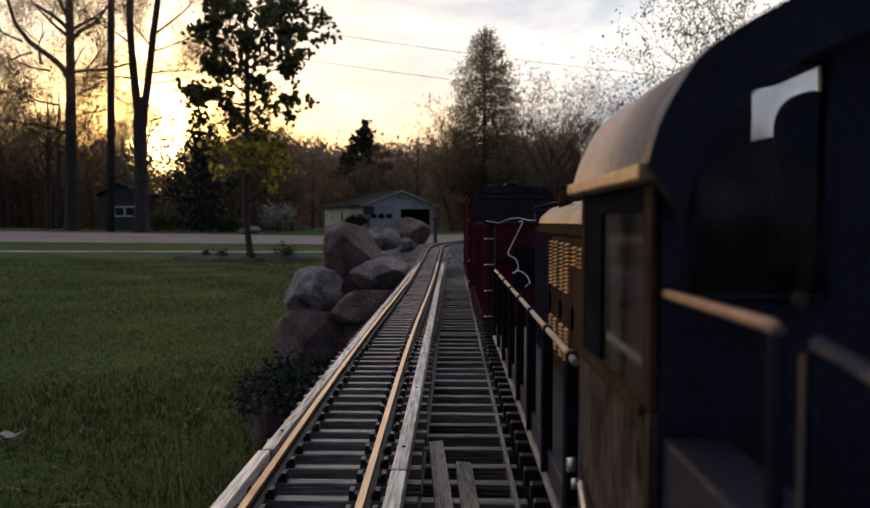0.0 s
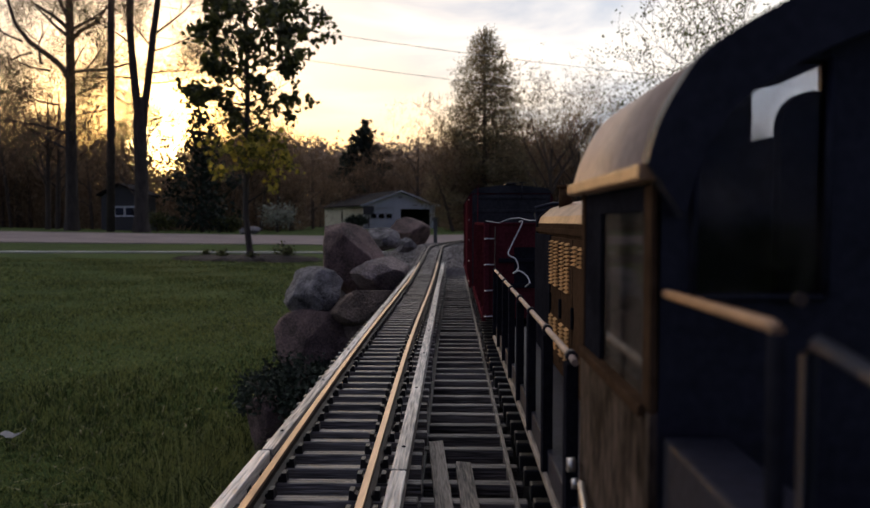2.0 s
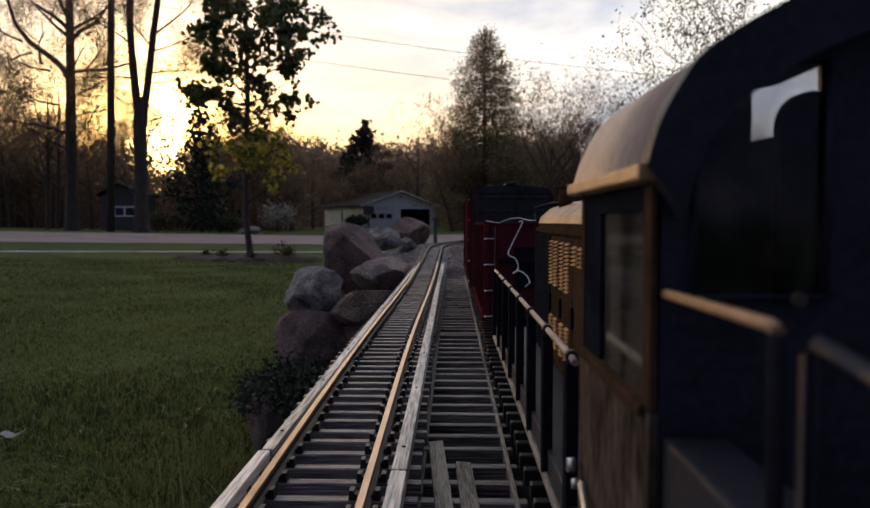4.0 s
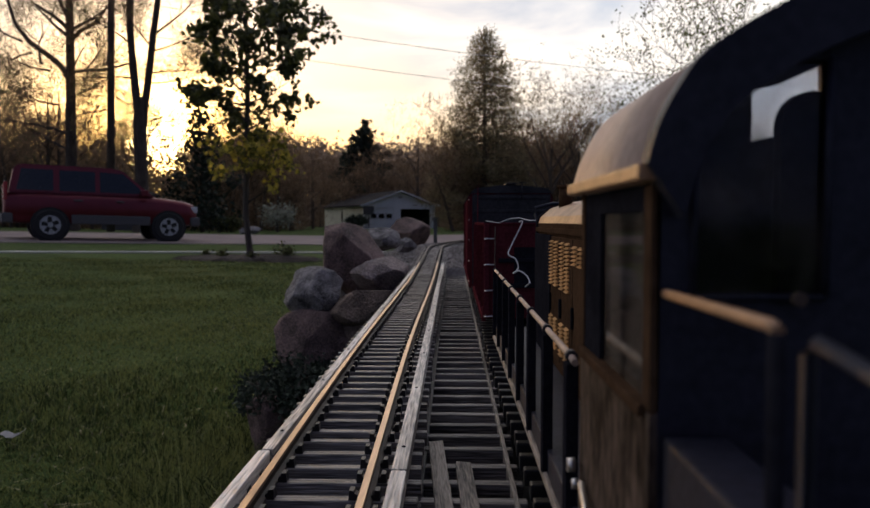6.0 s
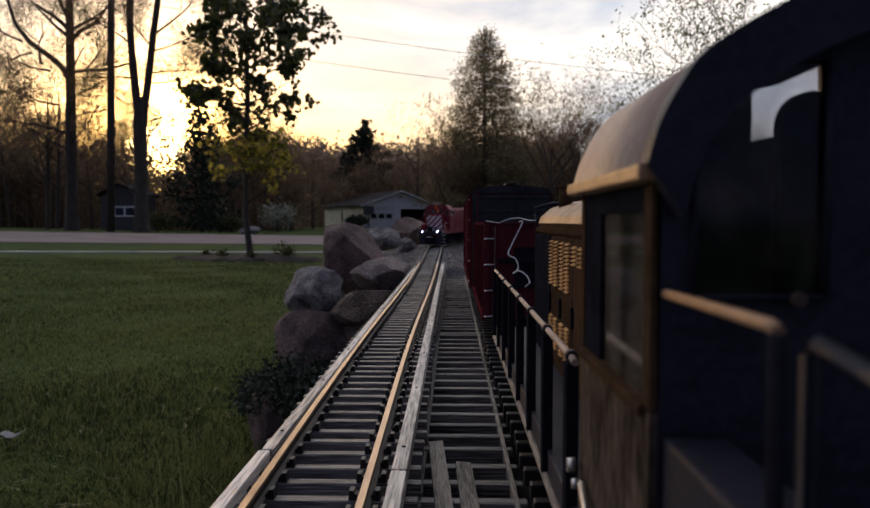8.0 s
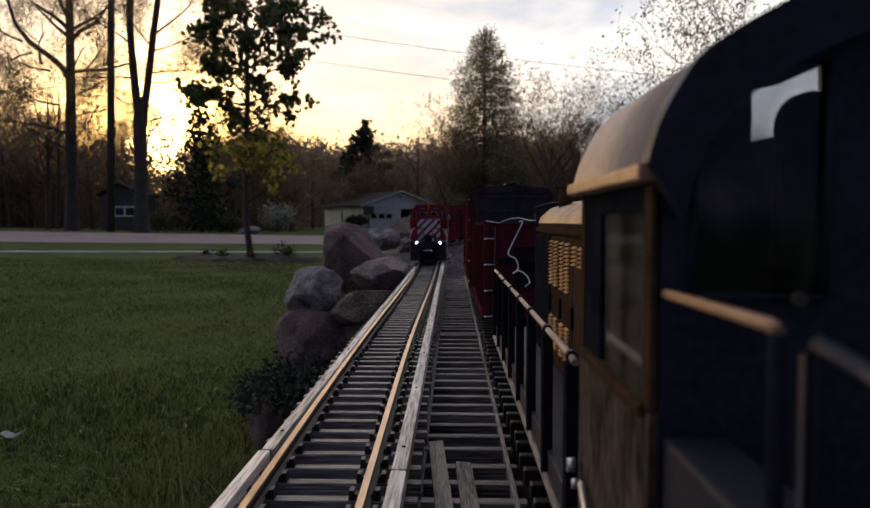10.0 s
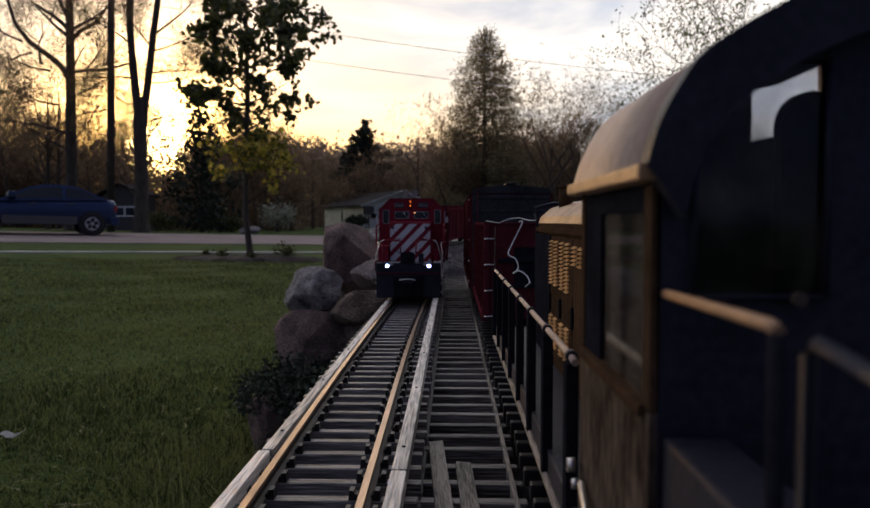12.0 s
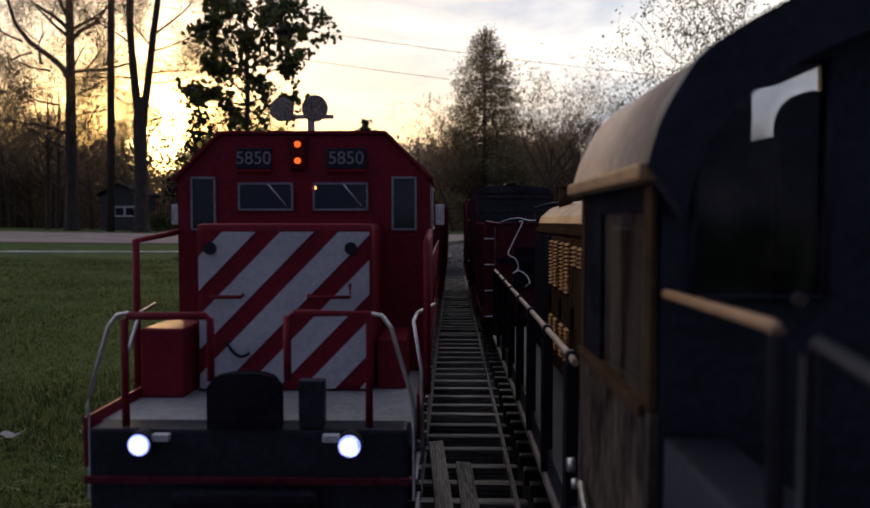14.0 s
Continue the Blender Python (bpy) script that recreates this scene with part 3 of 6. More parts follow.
def utility_pole():
    t = thing("utility_pole", "weathered wooden utility pole by the road", "utility pole", at=Matrix.Translation(at_ground(-14.3, 30)))
    part("pole", tube(bmesh.new(), [(0, 0, 0), (.25, 0, 11.0)], .17, 12, .13), M_BARK_THIN, t)
    bm = bmesh.new(); box(bm, -1.0, 1.4, -.06, .06, 10.2, 10.32, .01)
    part("crossarm", bm, M_BARK_THIN, t)
    for k, (z, far, name) in enumerate(((9.7, 6.5, "wire"), (8.4, 5.4, "wire"))):
        pts = []
        for i in range(25):
            s = i / 24
            pts.append((.2 + 26 * s, 2.0 * s, z + (far - z) * s - 1.2 * s * (1 - s)))
        part(name, tube(bmesh.new(), pts, .012, 6), M_CONCRETE, t)


utility_pole()


def conifer(name, x, y, h, w, seed, label, leaf=M_NEEDLE, size=.22, low=.6, per=5, power=1.0, tiers=26, density=1.0, aspect=.38, up=0.0, ragged=.7):
    rng = random.Random(seed)
    limbs = []
    for k in range(int(tiers)):
        f = k / (tiers - 1)
        z = low + (h - low) * f * .97
        for j in range(8):
            a = 2.4 * (8 * k + j) + rng.random()
            ln = w * (1 - f) ** power * rng.uniform(ragged, 1.08) + .12
            limbs.append([(Vector((0, 0, z)), .03), (Vector((math.cos(a) * ln * .6, math.sin(a) * ln * .6, z + ln * .05)), .015), (Vector((math.cos(a) * ln, math.sin(a) * ln, z + ln * rng.uniform(-.12, .2))), .006)])
    t = thing(name, label, "tree", at=Matrix.Translation(at_ground(x, y)))
    tr = new("trunk", limbs_mesh("trunk", [[(Vector((0, 0, 0)), .03 + h * .014), (Vector((0, 0, h * .5)), h * .01), (Vector((0, 0, h)), .01)]] + limbs, M_BARK_THIN)); tr.parent = t
    pts = []
    for l in limbs:
        n = max(2, int(7 * density * (l[2][0] - l[0][0]).length))
        for i in range(n):
            s = .12 + .88 * rng.random() ** .65
            pts.append(l[0][0].lerp(l[2][0], s))
    cr = new("crown", leaves_mesh("crown", pts, size, leaf, np.random.default_rng(seed), min(size * .7, .16), per, aspect, up)); cr.parent = t
    return t


conifer("feathery_tree", 2.0, 45, 12.6, 3.8, 31, "tall pointed feathery tree behind the tracks", M_REDWOOD, .30, 1.0, 4, .58, 46, 1.5, .06, .6, .78)
conifer("spruce_tree", -9.0, 75, 11.0, 4.6, 32, "dark ragged spruce beside the white house", M_NEEDLE, .42, .3, 5, .62, 13, 1.0, .38, 0.0, .35)
conifer("spruce_tree", -13.2, 38, 6.9, 2.5, 33, "dark ragged spruce behind the road", M_NEEDLE, .24, .3, 4, .75, 14, .7, .38, 0.0, .4)


def broad(name, x, y, h, w, seed, label, leaf, size, per, depth=3, r=.09, category="tree", twigs=None):
    rng = random.Random(seed)
    limbs = []
    for k in range(9):
        a = 2.4 * k
        limbs.append(((0, 0, h * (.12 + .04 * k)), (math.cos(a) * w, math.sin(a) * w, h * .55), h * rng.uniform(.45, .6), r * .6, depth))
    tree(name, at_ground(x, y), label, [(0, 0, 0, r * 1.3), (0, 0, h * .3, r), (0, 0, h * .6, r * .5)], seed, leaf, size, size * 1.4, per, limbs=limbs, spread=.6, kids=(3, 4), up=.15, bark=M_BARK_THIN, category=category, twigs=twigs)


broad("leafing_tree", 5.4, 40, 7.6, 2.6, 41, "rounded tree in thin spring leaf", M_REDWOOD, .10, 2, twigs=(.5, .12, 3, .02))
broad("leafing_tree", 7.6, 44, 8.0, 2.8, 42, "rounded tree in thin spring leaf", M_REDWOOD, .10, 2, twigs=(.5, .12, 3, .02))
broad("flowering_shrub", -9.7, 40, 1.35, .9, 43, "pale flowering shrub across the road", M_BLOSSOM, .13, 5, 2, .04, "shrub")
broad("budding_tree", 2.75, 7.2, 3.0, 1.6, 44, "small tree with opening buds beside the line", M_LEAF_SPRING, .026, 5, 3, .030)
broad("budding_tree", 3.35, 8.2, 3.3, 1.3, 46, "small tree with opening buds beside the line", M_LEAF_SPRING, .028, 5, 3, .030)

for k, (x, y, h, lean) in enumerate(((-25.5, 38, 9.5, -.3), (-22.6, 41, 8.5, .2), (-20.9, 37, 7.5, .1), (-15.6, 36, 7.0, -.1), (-28.5, 43, 10.5, .2), (-3.2, 66, 9.5, .1), (-11.2, 58, 6.5, .0))):
    rg = random.Random(60 + k)
    lim = [((lean * f, 0, h * f * .62), (math.cos(2.4 * j + k), math.sin(2.4 * j + k) * .6, .95), h * rg.uniform(.26, .42), .05, 3) for j, f in enumerate([.35 + .09 * i for i in range(8)])]
    tree("bare_tree", at_ground(x, y), "slender bare tree at the edge of the woods", [(0, 0, 0, .15), (lean * .5, 0, h * .35, .11), (lean, 0, h * .62, .07), (lean * 1.2, 0, h * .9, .03)], 60 + k, M_LEAF_SPRING, .06, .2, 1, twigs=(0.6, 0.15, 4, 0.016), limbs=lim, spread=.6, kids=(3, 4), up=.12, bark=M_BARK_THIN, keep=lambda p, r: r.random() < .3)

broad("rounded_bush", -6.9, 52, 1.0, .9, 71, "low rounded green bush beside the white house", M_NEEDLE, .12, 7, 2, .04, "bush")
broad("rounded_bush", -14.8, 36, 1.0, 1.3, 72, "low green bush across the road", M_LEAF, .10, 5, 2, .03, "bush")
broad("rounded_bush", -11.9, 38, .9, 1.3, 73, "low green bush across the road", M_LEAF, .10, 5, 2, .03, "bush")


def woods():
    """The belt of bare trees and brush that closes the view across the road."""
    rng = random.Random(7)
    limbs, tips = [], []

    def place():
        x = -64 + 100 * rng.random()
        y = rng.uniform(43, 62) - 0.10 * x + (0.75 * x if x > 0 else 0)
        if -.205 < x / y < -.005:
            f = 1.38
            x, y = x * f, y * f + 6
        return x, y, x / y
    for k in range(300):
        x, y, u = place()
        if abs(u + .395) < .030:
            continue
        h = rng.uniform(3.5, 8.0) * (1.0 if u < -.43 else .9)
        p = at_ground(x, y)
        bend = rng.gauss(0, .5)
        limbs.append([(p, .12), (p + Vector((bend * .4, 0, h * .5)), .08), (p + Vector((bend, 0, h)), .02)])
        for j in range(6):
            a = rng.random() * 6.28
            f = rng.uniform(.25, .9)
            grow(rng, p + Vector((bend * f * f, 0, h * f)), (math.cos(a), math.sin(a), 1.0), h * rng.uniform(.2, .4), .04, 2, limbs, tips, kids=(2, 4), wob=.2)
    tagged(new("bare_woods", limbs_mesh("bare_woods", limbs, M_BARK_THIN, 5)), "bare spring woods across the road", "woods", kind="stuff")
    pts = [p for p, d in tips if rng.random() < .55]
    low = []
    for k in range(40000):
        x, y, u = place()
        top = 5.6 + 1.2 * noise.noise(Vector((x * .23, y * .1, 0))) + .9 * noise.noise(Vector((x * .9, y * .3, 4)))
        if abs(u + .395) < .035:
            top *= .70
        if u < -.43:
            top *= .80
        if u > -.2:
            top *= .92
        low.append(at_ground(x, y) + Vector((0, 0, top * rng.random() ** 1.35)))
    tw = leaves_mesh("thicket", pts + low + [p for p, d in tips], .75, M_TWIG, np.random.default_rng(6), .3, 4, .022, 1.3)
    tagged(new("thicket", tw), "tangle of thin bare stems and twigs", "undergrowth", kind="stuff")
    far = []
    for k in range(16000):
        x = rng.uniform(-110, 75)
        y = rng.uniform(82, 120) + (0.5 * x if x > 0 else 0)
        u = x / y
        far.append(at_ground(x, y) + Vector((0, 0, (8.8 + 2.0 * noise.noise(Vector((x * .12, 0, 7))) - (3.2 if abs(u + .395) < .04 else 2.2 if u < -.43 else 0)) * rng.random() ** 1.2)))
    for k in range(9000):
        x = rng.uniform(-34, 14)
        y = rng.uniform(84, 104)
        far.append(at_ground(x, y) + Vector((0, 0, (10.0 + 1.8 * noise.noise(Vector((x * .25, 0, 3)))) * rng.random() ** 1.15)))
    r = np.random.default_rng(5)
    tagged(new("far_woods", leaves_mesh("far_woods", far, .5, M_HAZYBRUSH, r, .7, 5)), "far woods closing the horizon, paled in colour for haze", "woods", kind="stuff")
    tagged(new("brush", leaves_mesh("brush", pts + low, .13, M_BRUSH, r, .30, 4)), "dense brush and undergrowth across the road", "undergrowth", kind="stuff")


woods()


# ---------------- the garden railway ----------------
GAUGE = 0.045
LEFT_X, RIGHT_X = -0.0588, 0.080        # centres of the two tracks
CURVE_Y, CURVE_R, CURVE_END = 2.47, 1.25, radians(112)
BRIDGE_END = 1.80


def rail_rise(y_along):
    """The line climbs a little past the bridge."""
    return 0.020 * max(0.0, min(y_along, 3.4) - 1.4)


def line_point(s, off=0.0):
    """A place on the left line, s metres along from y = -1, off metres to its right: x, y, z of the rail top, and the heading to the right."""
    straight = CURVE_Y + 1.0
    if s <= straight:
        h, x, y = 0.0, LEFT_X, s - 1.0
        x += 0.0022 * math.exp(-(y / 0.34) ** 2) - 0.0028 * math.exp(-((y - 0.68) / 0.36) ** 2)
    else:
        h = min((s - straight) / CURVE_R, CURVE_END)
        x = LEFT_X + CURVE_R * (1 - math.cos(h))
        y = CURVE_Y + CURVE_R * math.sin(h)
        rest = s - straight - CURVE_R * h
        x, y = x + rest * math.sin(h), y + rest * math.cos(h)
    return Vector((x + off * math.cos(h), y - off * math.sin(h), RAIL_Z + rail_rise(s - 1.0))), h


def along(off, s0, s1, step=0.06):
    n = max(2, int((s1 - s0) / step))
    return [line_point(s0 + (s1 - s0) * i / n, off) for i in range(n + 1)]


def rail(parent, off, s0, s1, head):
    """Head, web and foot of one rail, swept along the line."""
    sec = [(-.0015, 0), (.0015, 0), (.0016, -.0016), (.0005, -.0022), (.0005, -.0058), (.0028, -.0068), (.0028, -.0076), (-.0028, -.0076), (-.0028, -.0068), (-.0005, -.0058), (-.0005, -.0022), (-.0016, -.0016)]
    bm = bmesh.new()
    rings = []
    for p, h in along(off, s0, s1):
        r = Vector((math.cos(h), -math.sin(h), 0))
        rings.append([bm.verts.new(p + r * a + Vector((0, 0, b))) for a, b in sec])
    for u, v in zip(rings, rings[1:]):
        for j in range(len(sec)):
            # only the head is rubbed bright
            bm.faces.new((u[j], v[j], v[(j + 1) % len(sec)], u[(j + 1) % len(sec)])).material_index = 0 if j in (0, 1, 11) else 1
    bm.faces.new(rings[0][::-1]); bm.faces.new(rings[-1])
    bmesh.ops.recalc_face_normals(bm, faces=bm.faces)
    return part("rail", bm, [head, M_RAILSIDE], parent)


def tie_mesh():
    """A weathered tie with worn edges."""
    return boxes((-.0398, .0450, -.0031, .0031, -.0155, -.0076), bevel=.0009)


def chair_bm(bm, x, m=None):
    half = [(.0029, -.0074), (.0029, -.0054), (.0042, -.0048), (.0044, -.0034), (.0064, -.0034), (.0068, -.0078)]
    prism(bm, [(x + a, b) for a, b in half[::-1]] + [(x - a, b) for a, b in half], "y", -.0025, .0025)
    return bm


TRACK_S = {"left": (0.15, 10.3), "right": (0.15, 10.3)}
tie_me = tie_black = mesh_chair = None


def make_track(name, off, label):
    global tie_me, tie_black, mesh_chair
    t = thing(name, label, "railway track", group="garden railway tracks")
    s0, s1 = TRACK_S[name.split("_")[0]]
    t.name = "railway_track"
    for sgn in (-1, 1):
        # past the bridge the weaker sky reflection is painted as a duller rail
        rail(t, off + sgn * GAUGE / 2, s0, BRIDGE_END + 1.0, M_RAIL)
        rail(t, off + sgn * GAUGE / 2, BRIDGE_END + 1.001, s1, M_RAILDULL)
    if tie_me is None:
        b = tie_mesh(); me = bpy.data.meshes.new("tie"); b.to_mesh(me); b.free(); me.materials.append(M_WOODX); tie_me = me
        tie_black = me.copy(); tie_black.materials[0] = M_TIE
        b = bmesh.new(); chair_bm(b, 0)
        me = bpy.data.meshes.new("rail_chair"); b.to_mesh(me); b.free(); me.materials.append(M_TIE); mesh_chair = me
    rng = random.Random(3)
    n = int((s1 - s0) / .0201)
    rest, heads = [], []
    for i in range(n):
        p, h = line_point(s0 + .006 + i * .0201, off)
        m = Matrix.Translation(p + Vector((rng.gauss(0, .0005), 0, rng.gauss(0, .00015)))) @ pose(0, 0, 0, 0, 0, -math.degrees(h) + rng.gauss(0, .25))
        if i >= 230:
            rest.append(p); heads.append(h)
            continue
        if off > .05:
            m = m @ pose(0, 0, 0, 0, 0, 180)
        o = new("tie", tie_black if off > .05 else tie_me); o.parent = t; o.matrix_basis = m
        for q in (-1, 1):
            c = new("rail_chair", mesh_chair); c.parent = o; c.location.x = q * GAUGE / 2
    v, f = [], []
    for p, h in zip(rest, heads):
        r, d = Vector((math.cos(h), -math.sin(h), 0)), Vector((math.sin(h), math.cos(h), 0))
        k = len(v)
        v += [p + r * a + d * b + Vector((0, 0, c)) for a in (-.043, .043) for b in (-.0031, .0031) for c in (-.0155, -.0076)]
        f += [(k, k + 1, k + 3, k + 2), (k + 4, k + 6, k + 7, k + 5), (k, k + 4, k + 5, k + 1), (k + 2, k + 3, k + 7, k + 6), (k + 1, k + 5, k + 7, k + 3)]
    far = new("far_tie_row", mesh_from("far_tie_row", v, f, M_WOODX)); far.parent = t
    tagged(far, "weathered ties further along the line", kind="stuff")
    return t


def make_bridge():
    b = thing("trestle_bridge", "grey weathered wooden trestle deck under both tracks", "bridge", kind="structure")
    z = RAIL_Z - .0158
    rng = random.Random(9)
    # wooden guard strips beside the rails, in butted lengths
    for x, w, low in ((LEFT_X - .0300, .0056, -.004), (LEFT_X + .0366, .0066, 0.0)):
        for y0, y1 in ((-.55, .338 if x < -.07 else .30), (.3395 if x < -.07 else .3015, .905), (.907, BRIDGE_END)):
            bm = bmesh.new(); box(bm, -w / 2, w / 2, y0, y1, -.003, .0048, .0006)
            g = part("guard_strip", bm, M_WOOD, b)
            g.matrix_basis = pose(x + rng.gauss(0, .0004), 0, RAIL_Z + .0005 + low, 0, rng.gauss(0, .4), rng.gauss(0, .03))
            for k in range(int((y1 - y0) / .12)):
                bm = bmesh.new(); disc(bm, (0, y0 + .03 + k * .12, .0047), (0, 0, 1), .0009, .0005, 8)
                part("screw", bm, M_BLACK_DULL, g)
    # cross pieces between the two lines
    me = None
    for i in range(85):
        if me is None:
            bm = bmesh.new(); box(bm, -.0275, .0275, -.0034, .0034, -.009, 0, .0009)
            me = bpy.data.meshes.new("cross_tie"); bm.to_mesh(me); bm.free(); me.materials.append(M_CROSS)
        o = new("cross_tie", me); o.parent = b
        o.matrix_basis = pose(.0085 + rng.gauss(0, .0006), -.454 + i * .0265, z - .0085 + rng.gauss(0, .0004), 0, 0, rng.gauss(0, .5))
    for x0, x1, z0, z1 in ((-.020, -.0145, -.075, -.008), (.0296, .0322, -.075, -.0070), (-.105, -.098, -.075, -.0005), (.128, .136, -.075, -.0005), (-.06, -.054, -.075, -.0005), (.078, .084, -.075, -.0005)):
        bm = bmesh.new(); box(bm, x0, x1, -.55, BRIDGE_END + .05, z + z0, z + z1, .0008)
        part("stringer", bm, M_PLANK if x0 > .02 and x0 < .05 else M_TIE, b)
    # added boards, near black to give the under-bridge shade between ties
    for k in range(10):
        bm = bmesh.new(); box(bm, -.0975 + .0226 * k, -.0765 + .0226 * k, -.55, BRIDGE_END + .04, z - .0745, z - .0710, .0006)
        part("gap_shade_board", bm, M_TIE, b, "added black board for the shade under the ties")
    for y in (-.4, .1, .6, 1.1, 1.55):
        bm = bmesh.new()
        for x in (-.095, -.03, .04, .12):
            box(bm, x - .008, x + .008, y - .008, y + .008, ground_z(x, y) - .02, z - .074, .001)
        part("trestle_bent", bm, M_TIE, b)
        bm = bmesh.new(); box(bm, -.115, .145, y - .009, y + .009, z - .092, z - .0755, .001)
        part("cap_beam", bm, M_TIE, b)
    return b


def loose_plank(x0, y0, x1, y1, w, label, thick=.0032):
    d = Vector((x1 - x0, y1 - y0, 0))
    bm = bmesh.new(); box(bm, -w / 2, w / 2, 0, d.length, 0, thick, .0005)
    rng = random.Random(int(x0 * 1e4) % 97)
    for v in bm.verts:
        if v.co.y < .004 or v.co.y > d.length - .004:
            v.co.y += rng.uniform(-.003, .003)
    o = part("plank", bm, M_PLANK)
    o.matrix_world = Matrix.Translation((x0, y0, RAIL_Z - .0158 - .0080)) @ pose(0, 0, 0, 0, 0, math.degrees(math.atan2(-d.x, d.y)))
    return tagged(o, label, "plank", group="loose planks")


make_track("left_track", 0.0, "brass rails on weathered ties, curving away past the bridge")
make_track("right_track", RIGHT_X - LEFT_X, "brass rails on weathered ties under the standing train")
make_bridge()
loose_plank(.0068, .16, -.0095, .425, .0085, "loose grey plank lying over the cross ties")
loose_plank(.0150, .16, .0062, .387, .0085, "shorter loose grey plank with a broken end")


# ---------------- gravel bank and boulders ----------------
def make_bank():
    """The gravel bank that carries both lines past the bridge."""
    cols = [(-.34, -.42), (-.29, -.16), (-.22, -.035), (-.12, -.0140), (-.03, -.0135), (.07, -.0135), (.20, -.0135), (.30, -.02), (.6, -.25)]
    v, f = [], []
    rows = along(0.0, BRIDGE_END + 1.0 - .02, 10.6, .05)
    rows.insert(0, (rows[0][0] - Vector((0, .004, .20)), 0.0))
    for p, h in rows:
        for c, dz in cols:
            r = Vector((math.cos(h), -math.sin(h), 0))
            q = p + r * c
            zz = p.z + dz + .006 * noise.noise(q * 9) * (1 if abs(c - .07) > .2 else .1)
            v.append((q.x, q.y, max(zz, ground_z(q.x, q.y) - .03)))
    n = len(cols)
    for i in range(len(rows) - 1):
        for j in range(n - 1):
            f.append((i * n + j, i * n + j + 1, (i + 1) * n + j + 1, (i + 1) * n + j))
    g = new("gravel_bank", mesh_from("gravel_bank", v, f, M_GRAVEL, True))
    tagged(g, "grey brown gravel bank under the curving tracks", "gravel", kind="structure")
    rng = np.random.default_rng(12)
    vs, ts = [], []
    oct_v = np.array([(1, 0, 0), (-1, 0, 0), (0, 1, 0), (0, -1, 0), (0, 0, .7), (0, 0, -.7)], float)
    oct_t = np.array([(0, 2, 4), (2, 1, 4), (1, 3, 4), (3, 0, 4), (2, 0, 5), (1, 2, 5), (3, 1, 5), (0, 3, 5)])
    k = 0
    for i in range(9000):
        s = BRIDGE_END + 1.0 + 2.0 * rng.random() ** 1.3
        c = rng.uniform(-.34, .26)
        p, h = line_point(s, c)
        dz = np.interp(c, [a for a, b in cols], [b for a, b in cols])
        rot = rng.normal(0, 1, (3, 3)); q, _ = np.linalg.qr(rot)
        vs.append((oct_v * (.0025 + .0035 * rng.random()) * rng.uniform(.7, 1.3, (6, 1))) @ q + (p.x, p.y, p.z + dz + .001))
        ts.append(oct_t + 6 * k); k += 1
    tagged(new("gravel_stones", mesh_np("gravel_stones", np.concatenate(vs), np.concatenate(ts), M_GRAVEL)), "loose angular gravel between and beside the rails", "gravel", kind="stuff")


def boulder(x, y, z, sx, sy, sz, seed, material, label, rz=0, rx=0, ry=0, cuts=15, soft=0.0, facets=()):
    """A field stone: a ball cut by random planes, roughened."""
    rng = random.Random(seed)
    bm = bmesh.new()
    bmesh.ops.create_icosphere(bm, subdivisions=5, radius=1.0)
    planes = []
    for k in range(cuts):
        n = Vector((rng.gauss(0, 1), rng.gauss(0, 1), rng.gauss(0, .8))).normalized()
        planes.append((n, rng.uniform(.52, .74) + soft))
    planes += [(Vector(n).normalized(), d) for n, d in facets]
    off = Vector((seed * 3.1, seed * 1.7, 0))
    for v in bm.verts:
        c = v.co.copy()
        for n, d in planes:
            k = c.dot(n) - d
            if k > 0:
                c -= n * k * .95
        c *= 1 + .07 * noise.noise(c * 1.6 + off) + .03 * noise.noise(c * 5 + off) + .022 * noise.noise(c * 14 + off) + .010 * noise.noise(c * 34 + off)
        v.co = Vector((c.x * sx, c.y * sy, c.z * sz))
    for f in bm.faces:
        f.smooth = True
    o = part("boulder", bm, material)
    o.matrix_world = pose(x, y, z, rx, ry, rz)
    return tagged(o, label, "boulder", group="boulders of the retaining wall")


